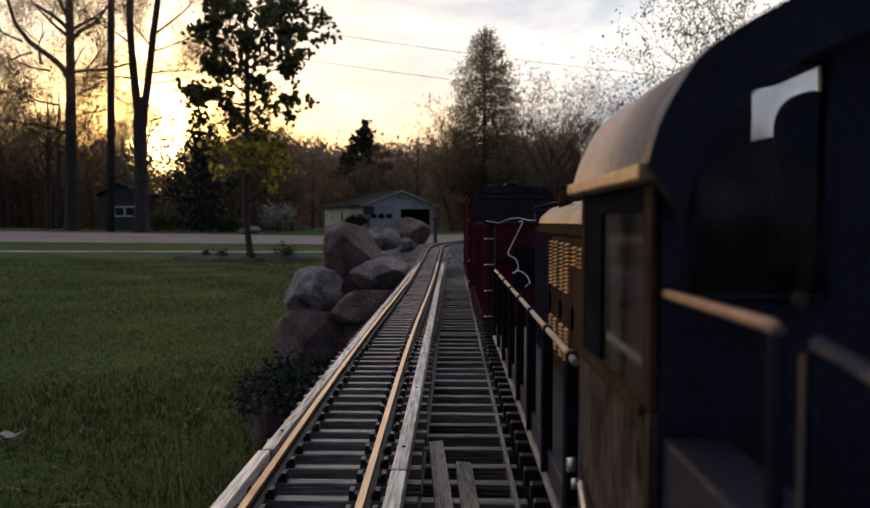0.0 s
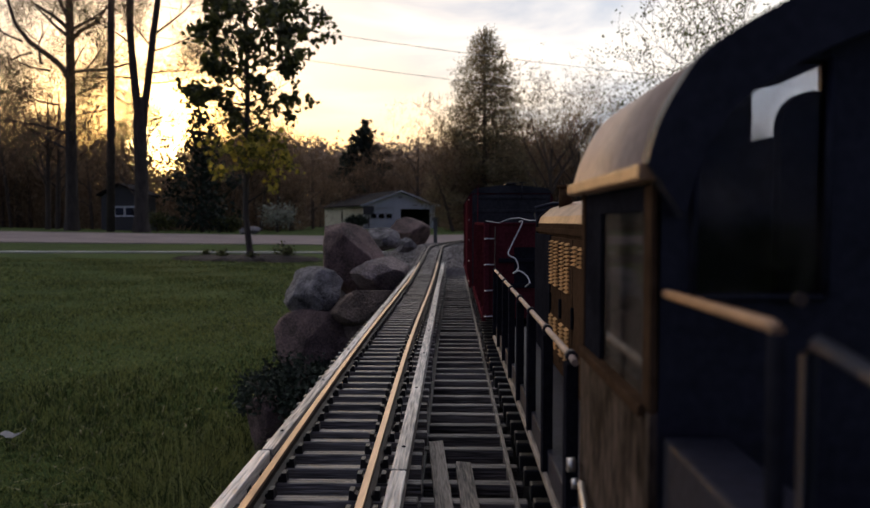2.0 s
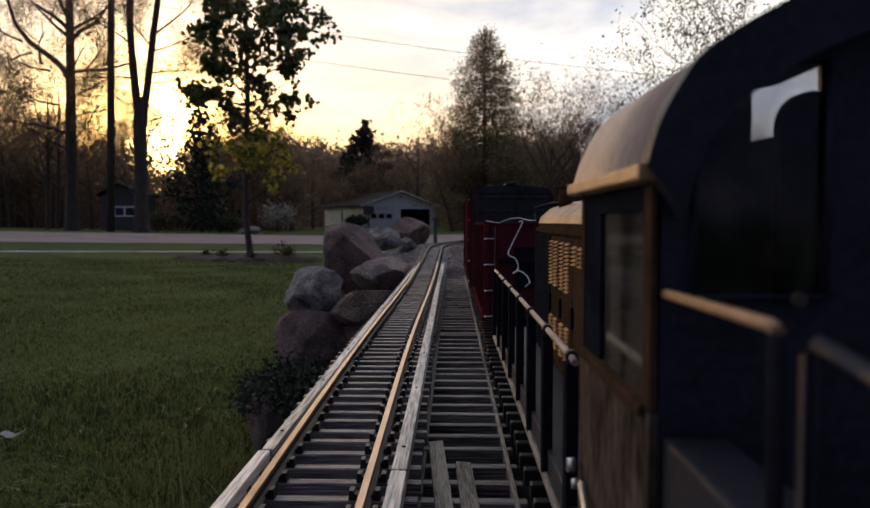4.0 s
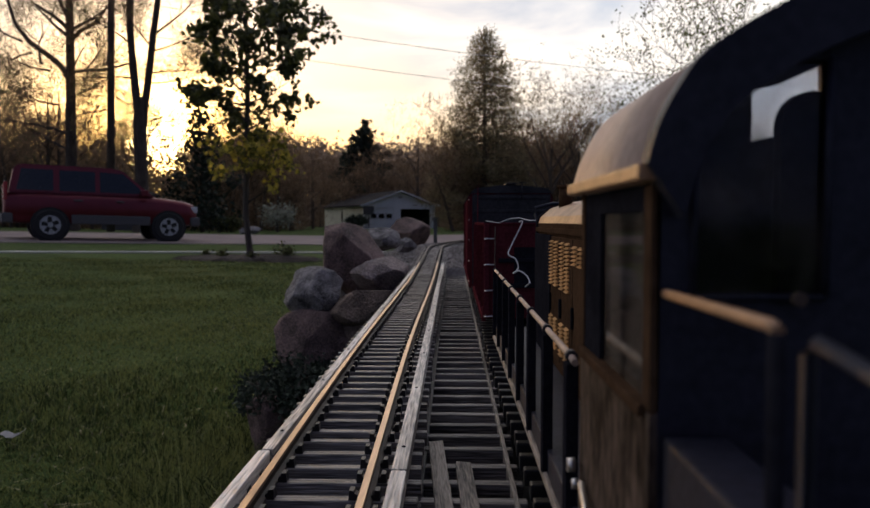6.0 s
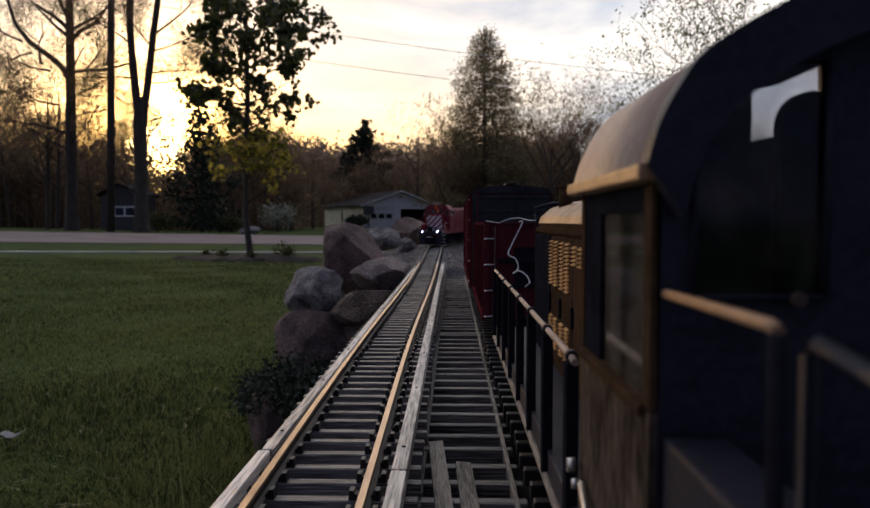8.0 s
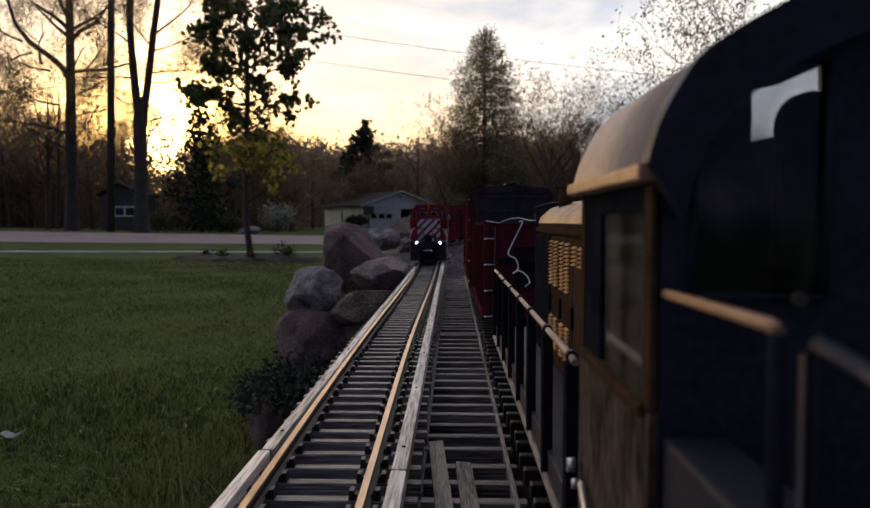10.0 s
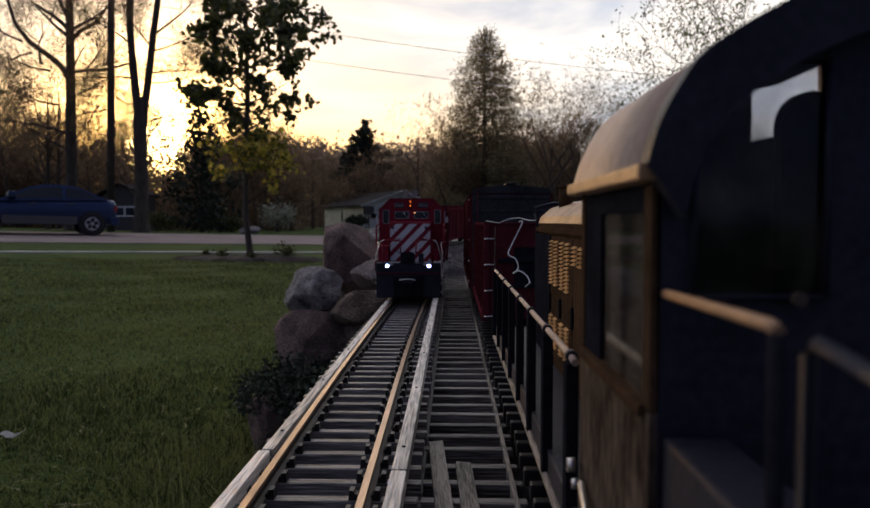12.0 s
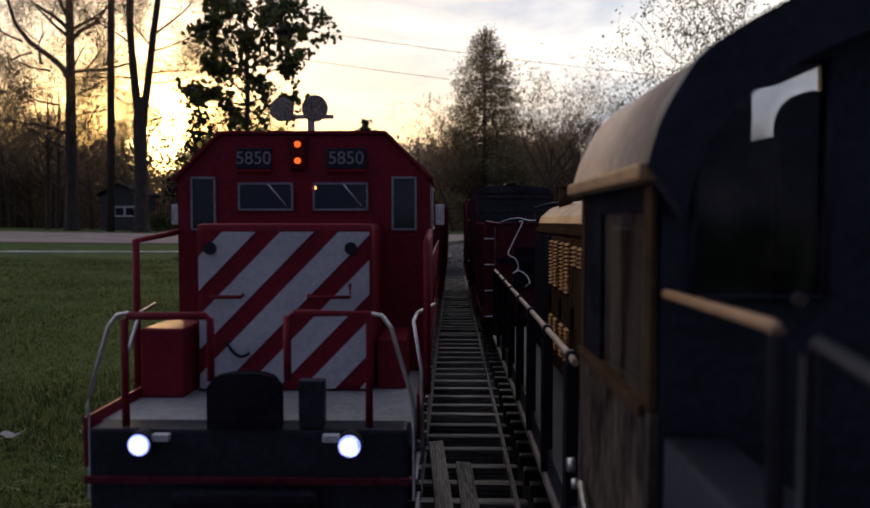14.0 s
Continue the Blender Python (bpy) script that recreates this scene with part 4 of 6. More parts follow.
make_bank()
for x, y, z, sx, sy, sz, seed, m, label, rot in (
    (-.246, 1.80, .662, .122, .11, .128, 3, M_ROCK_RED, "large reddish boulder on top of the stacked wall", (10, 0, 0)),
    (-.165, 1.72, .622, .100, .09, .056, 6, M_ROCK_PALE, "flat pale pinkish grey boulder beside the track", (0, 8, 10)),
    (-.322, 1.68, .583, .074, .08, .062, 7, M_ROCK_GREY, "speckled grey rounded boulder in the wall", (0, 0, 40)),
    (-.195, 1.67, .560, .110, .09, .055, 9, M_ROCK_TAN, "tan squared stone in the wall", (0, 0, 5)),
    (-.205, 1.66, .470, .100, .09, .110, 11, M_ROCK_TAN, "tan block low in the wall", (0, 0, 15)),
    (-.318, 1.65, .470, .092, .10, .090, 13, M_ROCK_RED, "dark reddish boulder low in the wall", (0, 0, 60)),
    (-.205, 1.64, .350, .085, .09, .085, 29, M_ROCK_TAN, "tan block at the foot of the wall", (0, 0, 35)),
    (-.325, 1.64, .345, .095, .09, .095, 31, M_ROCK_RED, "dark boulder at the foot of the wall", (0, 0, 20)),
    (-.365, 1.42, .345, .052, .06, .075, 15, M_ROCK_RED, "small mauve stone at the edge of the lawn", (0, 0, 10)),
    (-.222, 2.20, .688, .070, .07, .046, 17, M_ROCK_GREY, "bluish grey boulder behind the wall", (0, 0, 30)),
    (-.153, 2.35, .672, .040, .05, .028, 19, M_ROCK_GREY, "small pale stone behind the wall", (0, 0, 50)),
    (-.206, 3.20, .694, .112, .11, .100, 21, M_ROCK_RED, "rounded brown boulder at the outside of the curve", (0, 0, 70)),
    (-.12, 1.87, .50, .12, .06, .13, 23, M_ROCK_TAN, "stone abutment block under the bridge end", (0, 0, 70)),
    (.03, 1.89, .50, .14, .06, .13, 25, M_ROCK_TAN, "stone abutment block under the bridge end", (0, 0, 20)),
    (.16, 1.88, .50, .14, .06, .13, 27, M_ROCK_GREY, "stone abutment block under the bridge end", (0, 0, 50)),
):
    boulder(x, y, z, sx, sy, sz, seed, m, label, rot[2], rot[0], rot[1], soft=.16 if seed in (7, 13, 31) else .04 if seed == 6 else 0.0,
            facets=(((.62, -.1, .78), .38), ((.9, -.3, .2), .60), ((-.3, -.2, 1), .66), ((-1, -.2, .05), .60), ((-.2, -1, .1), .55)) if seed == 3 else (((.3, -.4, 1), .62), ((-.7, -.3, .5), .62)) if seed == 6 else ())


# ---------------- the standing train on the right-hand line ----------------
def wpart(name, bm, material, parent, label=""):
    """A part given in the place's own coordinates, under an unturned thing or part."""
    base, p = Vector((0, 0, 0)), parent
    while p is not None:
        base += p.location
        p = p.parent
    bmesh.ops.translate(bm, vec=-base, verts=bm.verts)
    return part(name, bm, material, parent, label)


CAB_Y0, CAB_Y1 = 0.110, 0.169
ROOF_ARC = [(-.0515, .1180), (-.0500, .1235), (-.0472, .1290), (-.0433, .1342), (-.0349, .1396), (-.0273, .1430), (-.0140, .1472), (0, .1486),
            (.0140, .1472), (.0273, .1430), (.0349, .1396), (.0433, .1342), (.0472, .1290), (.0500, .1235), (.0515, .1180)]


def smooth_arc(pts, n=5):
    """The same outline with rounded corners."""
    out = []
    for i in range(len(pts) - 1):
        p0, p1, p2, p3 = (Vector((*pts[k], 0)) for k in (max(i - 1, 0), i, i + 1, min(i + 2, len(pts) - 1)))
        for k in range(n):
            s = k / n
            q = .5 * ((2 * p1) + (p2 - p0) * s + (2 * p0 - 5 * p1 + 4 * p2 - p3) * s * s + (3 * p1 - p0 - 3 * p2 + p3) * s ** 3)
            out.append((q.x, q.y))
    return out + [pts[-1]]


ROOF_ARC = smooth_arc(ROOF_ARC)


def standing_engine():
    cx, rz = RIGHT_X, RAIL_Z
    t = thing("standing_locomotive", "dusty black model diesel locomotive with an arched cab roof", "locomotive", at=Matrix.Translation((cx, .30, rz)))
    W = lambda x: cx + x
    Z = lambda z: rz + z
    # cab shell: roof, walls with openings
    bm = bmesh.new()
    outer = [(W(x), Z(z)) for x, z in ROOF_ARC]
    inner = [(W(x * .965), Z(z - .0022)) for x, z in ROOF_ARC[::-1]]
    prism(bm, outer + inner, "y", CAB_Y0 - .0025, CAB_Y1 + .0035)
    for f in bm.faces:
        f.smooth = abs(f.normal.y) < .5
    wpart("roof", bm, M_ROOFPAINT, t, "dusty arched roof, its sunlit warmth put into the colour")
    # the roof end lies unlit; a black ring puts that shade on it
    bm = bmesh.new()
    prism(bm, [(W(x * 1.006), Z(z + .0004)) for x, z in ROOF_ARC] + [(W(x * .90), Z(z - .0075)) for x, z in ROOF_ARC[::-1]], "y", CAB_Y0 - .0046, CAB_Y0 - .0004)
    wpart("unlit_roof_rim", bm, M_BLACK, t, "black ring painted for the unlit end face of the roof")
    for s in (-1, 1):
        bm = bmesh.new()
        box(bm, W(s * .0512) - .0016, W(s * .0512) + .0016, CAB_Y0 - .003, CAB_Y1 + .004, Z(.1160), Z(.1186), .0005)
        # the eave's sunlit orange is in its colour
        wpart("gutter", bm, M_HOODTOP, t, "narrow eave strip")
    for s in (-1, 1):
        x0, x1 = sorted((W(s * .0500), W(s * .0482)))
        bm = bmesh.new()
        box(bm, x0, x1, CAB_Y0, CAB_Y1, Z(.036), Z(.0805), .0003)
        wpart("side_panel", bm, M_PANEL, t, "scuffed dusty brown side panel")
        bm = bmesh.new()
        box(bm, x0, x1, CAB_Y0, CAB_Y0 + .0042, Z(.0805), Z(.1175), .0003)
        wpart("corner_post", bm, M_CABPAINT, t)
        bm = bmesh.new()
        box(bm, x0, x1, CAB_Y1 - .0038, CAB_Y1, Z(.0805), Z(.1175), .0003)
        wpart("corner_post", bm, M_CABPAINT, t)
        bm = bmesh.new(); box(bm, x0 - .0012, x1 + .0012, CAB_Y0 + .002, CAB_Y1 - .002, Z(.0795), Z(.0815), .0004)
        wpart("arm_rest", bm, M_CABPAINT, t, "tan ledge under the side window")
        win = wpart("side_window", boxes((x0 + .0004, x1 - .0004, CAB_Y0 + .0042, CAB_Y1 - .0038, Z(.1115), Z(.1168))), M_BLACK_DULL, t, "black window head")
        for a, b in ((.0042, .0058), (.0390, .0552)):
            wpart("mullion", boxes((x0 + .0004, x1 - .0004, CAB_Y0 + a, CAB_Y0 + b, Z(.0815), Z(.1115))), M_BLACK_DULL, win)
        for a, b in ((.0058, .0390),):
            # far pane is opaque black, added to keep outside light from the cab
            g = wpart("pane", boxes((W(s * .0489), W(s * .0489) + .0006, CAB_Y0 + a, CAB_Y0 + b, Z(.0815), Z(.1115))), M_CABGLASS if s < 0 else M_BLACK_DULL, win)
            g.visible_shadow = s > 0
    # end walls, with their windows
    def wall(y0, y1, holes, name):
        """A sheet under the roof's arch, with openings through it."""
        bm = bmesh.new()
        arch = [(x * .955, z - .0018) for x, z in ROOF_ARC]
        edges = []
        for loop in [[(-.0482, .036)] + arch + [(.0482, .036)]] + list(holes):
            vs = [bm.verts.new((W(x), y0, Z(z))) for x, z in loop]
            edges += [bm.edges.new((u, v)) for u, v in zip(vs, vs[1:] + vs[:1])]
        g = bmesh.ops.triangle_fill(bm, use_beauty=True, edges=edges)
        e = bmesh.ops.extrude_face_region(bm, geom=[f for f in g["geom"] if isinstance(f, bmesh.types.BMFace)])
        bmesh.ops.translate(bm, vec=(0, y1 - y0, 0), verts=[v for v in e["geom"] if isinstance(v, bmesh.types.BMVert)])
        bmesh.ops.recalc_face_normals(bm, faces=bm.faces)
        return wpart(name, bm, M_BLACK, t, "flat black end wall")
    rear_l = [(-.0436, .0985), (-.0240, .0985), (-.0240, .1345), (-.0300, .1338), (-.0380, .1295), (-.0436, .1225)]
    rear_r = [(-x, z) for x, z in rear_l[::-1]]
    front_l = [(-.0121, .1280), (-.0040, .1300), (.0037, .1315), (.0033, .1452), (-.0064, .1409), (-.0121, .1397)]
    wall(CAB_Y0, CAB_Y0 + .0018, [rear_l, [(-.0110, .0400), (.0110, .0400), (.0110, .1320), (-.0110, .1320)], rear_r], "rear_wall")
    wall(CAB_Y1 - .0018, CAB_Y1, [front_l], "front_wall")
    bm = bmesh.new(); prism(bm, [(W(x), Z(z)) for x, z in front_l], "y", CAB_Y1 - .0010, CAB_Y1 - .0004)
    fw = wpart("front_window", bm, M_FOGGED, t, "fogged cab front window")
    fw.visible_shadow = False
    for loop in (rear_l, rear_r):
        bm = bmesh.new()
        ring = [(W(x), CAB_Y0 - .0002, Z(z)) for x, z in loop]
        for p, q in zip(ring, ring[1:] + ring[:1]):
            tube(bm, [p, q], .0006, 8)
        w = wpart("rear_window", bm, M_BLACK, t, "black window frame")
        bm = bmesh.new(); prism(bm, [(W(x), Z(z)) for x, z in loop], "y", CAB_Y0 + .0006, CAB_Y0 + .0010)
        wpart("pane", bm, M_REARGLASS, w, "smeared dusty pane").visible_shadow = False
    # a seat whose rounded back stands before the front window
    seat = [(-.0091, .0386), (-.0094, .1310), (-.0090, .1330), (-.0078, .1355), (-.0060, .1371), (-.0032, .1380), (-.0002, .1375), (.0022, .1351), (.0025, .0386)]
    bm = bmesh.new(); prism(bm, [(W(x), Z(z)) for x, z in seat], "y", .158, .162)
    wpart("seat_back", bm, M_BLACK_DULL, t, "rounded dark seat back inside the cab")
    door = wpart("rear_door", boxes((W(-.0112), W(.0112), CAB_Y0 - .0010, CAB_Y0 + .0010, Z(.040), Z(.0985)), (W(-.0112), W(-.0092), CAB_Y0 - .0010, CAB_Y0 + .0010, Z(.0985), Z(.1325)), (W(.0092), W(.0112), CAB_Y0 - .0010, CAB_Y0 + .0010, Z(.0985), Z(.1325)), bevel=.0003), M_BLACK, t)
    bm = bmesh.new(); disc(bm, (W(-.0289), CAB_Y0 - .002, Z(.0985)), (0, -1, 0), .0011, .0012, 16)
    wpart("marker_lamp", bm, M_PANEL, t, "small unlit marker lamp")
    # rear platform with rail, box and steps
    wpart("platform", boxes((W(-.0500), W(.0500), .0475, .62 - .13, Z(.0290), Z(.0385)), bevel=.0006), M_BLACK, t, "walkway deck and side sill")
    bm = bmesh.new()
    tube(bm, [(W(-.0478), CAB_Y0 - .0005, Z(.0991)), (W(-.0478), .0735, Z(.0995)), (W(-.0476), .0722, Z(.0990))], .00075, 10)
    wpart("platform_rail", bm, M_HOODTOP, t, "worn handrail behind the cab")
    bm = bmesh.new(); tube(bm, [(W(-.0478), .0722, Z(.0988)), (W(-.0478), .0715, Z(.0385))], .0009, 10)
    wpart("rail_post", bm, M_BLACK_DULL, t)
    bm = bmesh.new()
    tube(bm, [(W(-.0440), .0740, Z(.0385)), (W(-.0440), .0735, Z(.0965)), (W(-.0440), .0715, Z(.0980)), (W(-.0440), .0530, Z(.0956)), (W(-.0440), .0510, Z(.0940)), (W(-.0440), .0505, Z(.0385))], .0009, 10)
    wpart("platform_rail", bm, M_BLACK, t)
    wpart("battery_box", boxes((W(-.0482), W(-.0385), .0765, .1090, Z(.0385), Z(.0775)), bevel=.0008), M_BLACK, t)
    bm = bmesh.new()
    disc(bm, (W(-.0512), .168, Z(.0530)), (-1, 0, 0), .0016, .0018, 14)
    disc(bm, (W(-.0512), .164, Z(.0500)), (-1, 0, 0), .0012, .0014, 14)
    wpart("knob", bm, M_STEEL, t, "small bare metal knob on the cab side")
    bm = bmesh.new(); tube(bm, [(W(-.0512), .160, Z(.0515)), (W(-.0520), .150, Z(.0490)), (W(-.0520), .120, Z(.0465)), (W(-.0512), .112, Z(.0465))], .0008, 8)
    wpart("grab_iron", bm, M_STEEL, t, "bare metal grab iron")
    # long hood with a rounded top
    hood = [(-.029, .0385), (-.029, .1085), (-.0275, .1120), (-.022, .1170), (-.012, .1203), (0, .1212), (.012, .1203), (.022, .1170), (.0275, .1120), (.029, .1085), (.029, .0385)]
    bm = bmesh.new(); prism(bm, [(W(x), Z(z)) for x, z in hood], "y", CAB_Y1 + .0005, .430)
    h = wpart("hood", bm, M_CABPAINT, t, "dusty brown engine hood with louvred doors")
    # a paler cap over the hood paints the sunlit top
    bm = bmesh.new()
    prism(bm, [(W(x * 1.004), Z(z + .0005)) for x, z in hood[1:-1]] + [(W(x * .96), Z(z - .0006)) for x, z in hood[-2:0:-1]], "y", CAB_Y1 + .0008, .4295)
    wpart("hood_top", bm, M_HOODTOP, h, "dusty rounded hood top, low sunlight put into its colour")
    for s in (-1, 1):
        wpart("belt_rail", boxes((W(s * .0296) - .0008, W(s * .0296) + .0008, CAB_Y1 + .001, .432, Z(.1040), Z(.1066)), bevel=.0003), M_CABPAINT, h)
    for k in range(6):
        y = .3675 - .0335 * k
        d = wpart("hood_door", boxes((W(-.0302), W(-.0288), y - .0325, y - .0010, Z(.0440), Z(.1025)), bevel=.0003), M_CABPAINT, h)
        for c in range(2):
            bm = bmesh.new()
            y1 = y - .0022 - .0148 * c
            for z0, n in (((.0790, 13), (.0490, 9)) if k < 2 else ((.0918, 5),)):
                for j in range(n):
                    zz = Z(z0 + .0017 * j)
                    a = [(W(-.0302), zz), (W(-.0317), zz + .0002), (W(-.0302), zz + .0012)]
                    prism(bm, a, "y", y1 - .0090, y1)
            wpart("louvres", bm, M_LOUVRE, d, "louvres with the sun's gold put into their colour")
        wpart("latch", boxes((W(-.0314), W(-.0302), y - .0040, y - .0024, Z(.0655), Z(.0745)), bevel=.0003), M_BLACK_DULL, d)
    wpart("radiator_end", boxes((W(-.0305), W(.0305), .3690, .4345, Z(.0385), Z(.1030)), bevel=.0006), M_BLACK_DULL, t)
    bm = bmesh.new(); disc(bm, (W(-.0190), .392, Z(.1170)), (0, 0, 1), .0036, .0120, 18, .0034); disc(bm, (W(-.0190), .392, Z(.1278)), (0, 0, 1), .0043, .0016, 18)
    wpart("exhaust_stack", bm, M_CABPAINT, t)
    bm = bmesh.new(); prism(bm, [(W(x * 1.03), Z(z + .0008)) for x, z in hood], "y", .4302, .4360)
    wpart("hood_end_cap", bm, M_BLACK_DULL, t, "black cap at the hood end")
    bm = bmesh.new(); tube(bm, [(W(-.026), .4345, Z(.104)), (W(-.030), .437, Z(.1135)), (W(-.030), .437, Z(.118)), (W(-.02), .437, Z(.1205)), (W(.02), .437, Z(.1205))], .0011, 8)
    wpart("hood_rail", bm, M_BLACK, t)
    # side handrail on eight posts
    for s in (-1, 1):
        ys = [.182 + .0457 * k for k in range(8)]
        bm = bmesh.new(); tube(bm, [(W(s * .0500), ys[0] - .006, Z(.0755))] + [(W(s * .0500), y, Z(.0760)) for y in ys], .0009, 10)
        hr = wpart("handrail", bm, M_ROOFPAINT, t, "pale tan handrail")
        for y in ys:
            bm = boxes((W(s * .0500) - .0016, W(s * .0500) + .0016, y - .0026, y + .0026, Z(.0300), Z(.0745)), bevel=.0003)
            st = wpart("stanchion", bm, M_BLACK_DULL, t)
            bm = bmesh.new(); tube(bm, [(W(s * .0500), y - .0014, Z(.0760)), (W(s * .0500), y + .0014, Z(.0760))], .0016, 12)
            wpart("collar", bm, M_BLACK, st)
        # the lit lower edge of the sill is painted as a pale strip
        wpart("side_sill", boxes((W(s * .0508) - .0007, W(s * .0508) + .0007, .05, .505, Z(.0285), Z(.0312)), bevel=.0003), M_PLANK, t, "sill edge with its tan light put into the colour")
    # running gear
    wpart("fuel_tank", boxes((W(-.034), W(.034), .22, .33, Z(.008), Z(.0288)), bevel=.003), M_BLACK_DULL, t)
    for y0 in (.085, .36):
        tr = wpart("truck", boxes((W(-.040), W(-.034), y0, y0 + .105, Z(.009), Z(.0265)), (W(.034), W(.040), y0, y0 + .105, Z(.009), Z(.0265)), (W(-.034), W(.034), y0 + .045, y0 + .06, Z(.012), Z(.0288)), bevel=.0012), M_BLACK_DULL, t)
        for k in range(2):
            bm = bmesh.new()
            for s in (-1, 1):
                disc(bm, (W(s * .0195), y0 + .02 + .065 * k, Z(.0168)), (s, 0, 0), .0168, .0055, 24)
            disc(bm, (W(-.0195), y0 + .02 + .065 * k, Z(.0168)), (1, 0, 0), .003, .039, 8)
            wpart("wheelset", bm, M_BLACK_DULL, tr)
    bm = bmesh.new(); disc(bm, (W(0), .487, Z(.022)), (0, 1, 0), .004, .10, 10)
    wpart("coupler", bm, M_BLACK_DULL, t)
    return t


def freight_car(name, label, y0, y1, half, z0, z1, roof, ends, side, at_center=None):
    """Body with ribs, ladders and trucks. Local x across, y along, z over the rail."""
    t = thing(name, label, "train car")
    L = y1 - y0
    if roof:
        body = part("body", boxes((-half, half, 0, L, z0, z1 - .012), bevel=.0008), side, t)
        prof = [(-half - .0015, z1 - .0120), (-half + .006, z1 - .0055), (0, z1 - .001), (half - .006, z1 - .0055), (half + .0015, z1 - .0120)]
        bm = bmesh.new(); prism(bm, prof, "y", -.0015, L + .0015)
        rf = part("roof", bm, roof, t, "black ribbed roof")
        n = int(L / .026)
        for k in range(n):
            y = .008 + (L - .016) * k / max(1, n - 1)
            bm = bmesh.new(); prism(bm, [(a, b + .0011) for a, b in prof], "y", y - .0011, y + .0011)
            part("roof_rib", bm, roof, rf)
        part("roof_walk", boxes((-.007, .007, -.004, L + .004, z1, z1 + .0022), (-.0065, -.0035, .01, .014, z1 - .003, z1 + .001), (.0035, .0065, .01, .014, z1 - .003, z1 + .001), bevel=.0004), roof, t)
        bm = bmesh.new(); disc(bm, (.014, -.004, z1 - .02), (0, 0, 1), .0008, .022, 8); disc(bm, (.014, -.004, z1 + .0015), (0, 0, 1), .005, .001, 16)
        part("brake_wheel", bm, M_BLACK, t)
        for k in range(7):
            z = z0 + .010 + (z1 - z0 - .028) * k / 6
            bm = boxes((-half + .004, half - .004, -.0018, .0002, z - .0022, z + .0022), bevel=.0009)
            part("end_rib", bm, ends, t)
        part("end_panel", boxes((-half + .0012, half - .0012, -.0008, .0002, z0 + .002, z1 - .0135)), ends, t, "black ribbed end")
        for s in (-1, 1):
            x0, x1 = sorted((s * half, s * (half + .0018)))
            part("side_door", boxes((x0, x1, L * .4, L * .6, z0 + .003, z1 - .016), bevel=.0005), side, t)
    else:
        w = .0018
        body = part("body", boxes((-half, -half + w, 0, L, z0, z1), (half - w, half, 0, L, z0, z1), (-half + w, half - w, 0, w, z0, z1), (-half + w, half - w, L - w, L, z0, z1), (-half + w, half - w, w, L - w, z0, z0 + .002)), side, t)
        part("top_rim", boxes((-half - .0014, -half + w, -.0012, L, z1, z1 + .0016), (half - w, half + .0014, -.0012, L, z1, z1 + .0016), (-half, half, -.0014, w, z1, z1 + .0017), bevel=.0003), M_CARRED, t, "pale worn rim")
        for z in (.35, .62):
            part("end_rib", boxes((-half + .012, half - .012, -.0022, 0, z0 + (z1 - z0) * z - .002, z0 + (z1 - z0) * z + .002), bevel=.0006), M_BLACK_DULL, t)
        # no recess is cut; its dark is a flat black panel
        part("end_panel", boxes((-half + .026, half - .026, -.0008, .0002, z0 + .030, z0 + (z1 - z0) * .76)), M_BLACK_DULL, t, "flat black panel for the dark of the end recess")
        part("corner_post", boxes((-half - .0012, -half + .0035, -.0016, .0025, z0, z1), bevel=.0004), side, t)
        part("corner_post", boxes((half - .0035, half + .0012, -.0016, .0025, z0, z1), bevel=.0004), side, t)
    n = max(4, int(L / .045))
    for s in (-1, 1):
        x0, x1 = sorted((s * half, s * (half + .0022)))
        for k in range(n):
            y = .003 + (L - .006) * k / (n - 1)
            if roof and L * .38 < y < L * .62:
                continue
            part("side_rib", boxes((x0, x1, y - .0014, y + .0014, z0 + .001, z1 - (.014 if roof else .001)), bevel=.0004), side, t)
        part("sill", boxes((x0 - .0006, x1 + .0006, 0, L, z0 - .003, z0 + .0035), bevel=.0004), side, t)
    # grab irons at the corner: on the end of the open car, on the side of the box car
    lad = part("ladder", tubes([(-half + .0085, -.003, z0 - .004), (-half + .0085, -.003, z1 - .002)], r=.0006), M_CARRED if roof else M_PANEL, t, "worn upright of the ladder")
    for k in range(5 if roof else 4):
        if roof:
            z = z0 + .006 + (z1 - z0 - .026) * k / 4
            pts = [(-half - .003, .004, z), (-half - .003, .016, z)]
        else:
            z = .0242 + .0234 * k
            pts = [(-half + .0080, -.0035, z), (-half + .0005, -.0045, z), (-half - .0008, -.0035, z - .0004)]
        part("rung", tubes(pts, r=.0006), M_STEEL, lad, "worn bright rung")
    axles = []
    for yc in (.055, L - .055):
        tr = part("truck", boxes((-.036, -.030, yc - .036, yc + .036, .008, .021), (.030, .036, yc - .036, yc + .036, .008, .021), (-.030, .030, yc - .008, yc + .008, .012, z0), bevel=.001), M_BLACK_DULL, t)
        for s in (-1, 1):
            bm = bmesh.new()
            for q in (-1, 1):
                disc(bm, (q * .0198, 0, 0), (q, 0, 0), .0150, .005, 22)
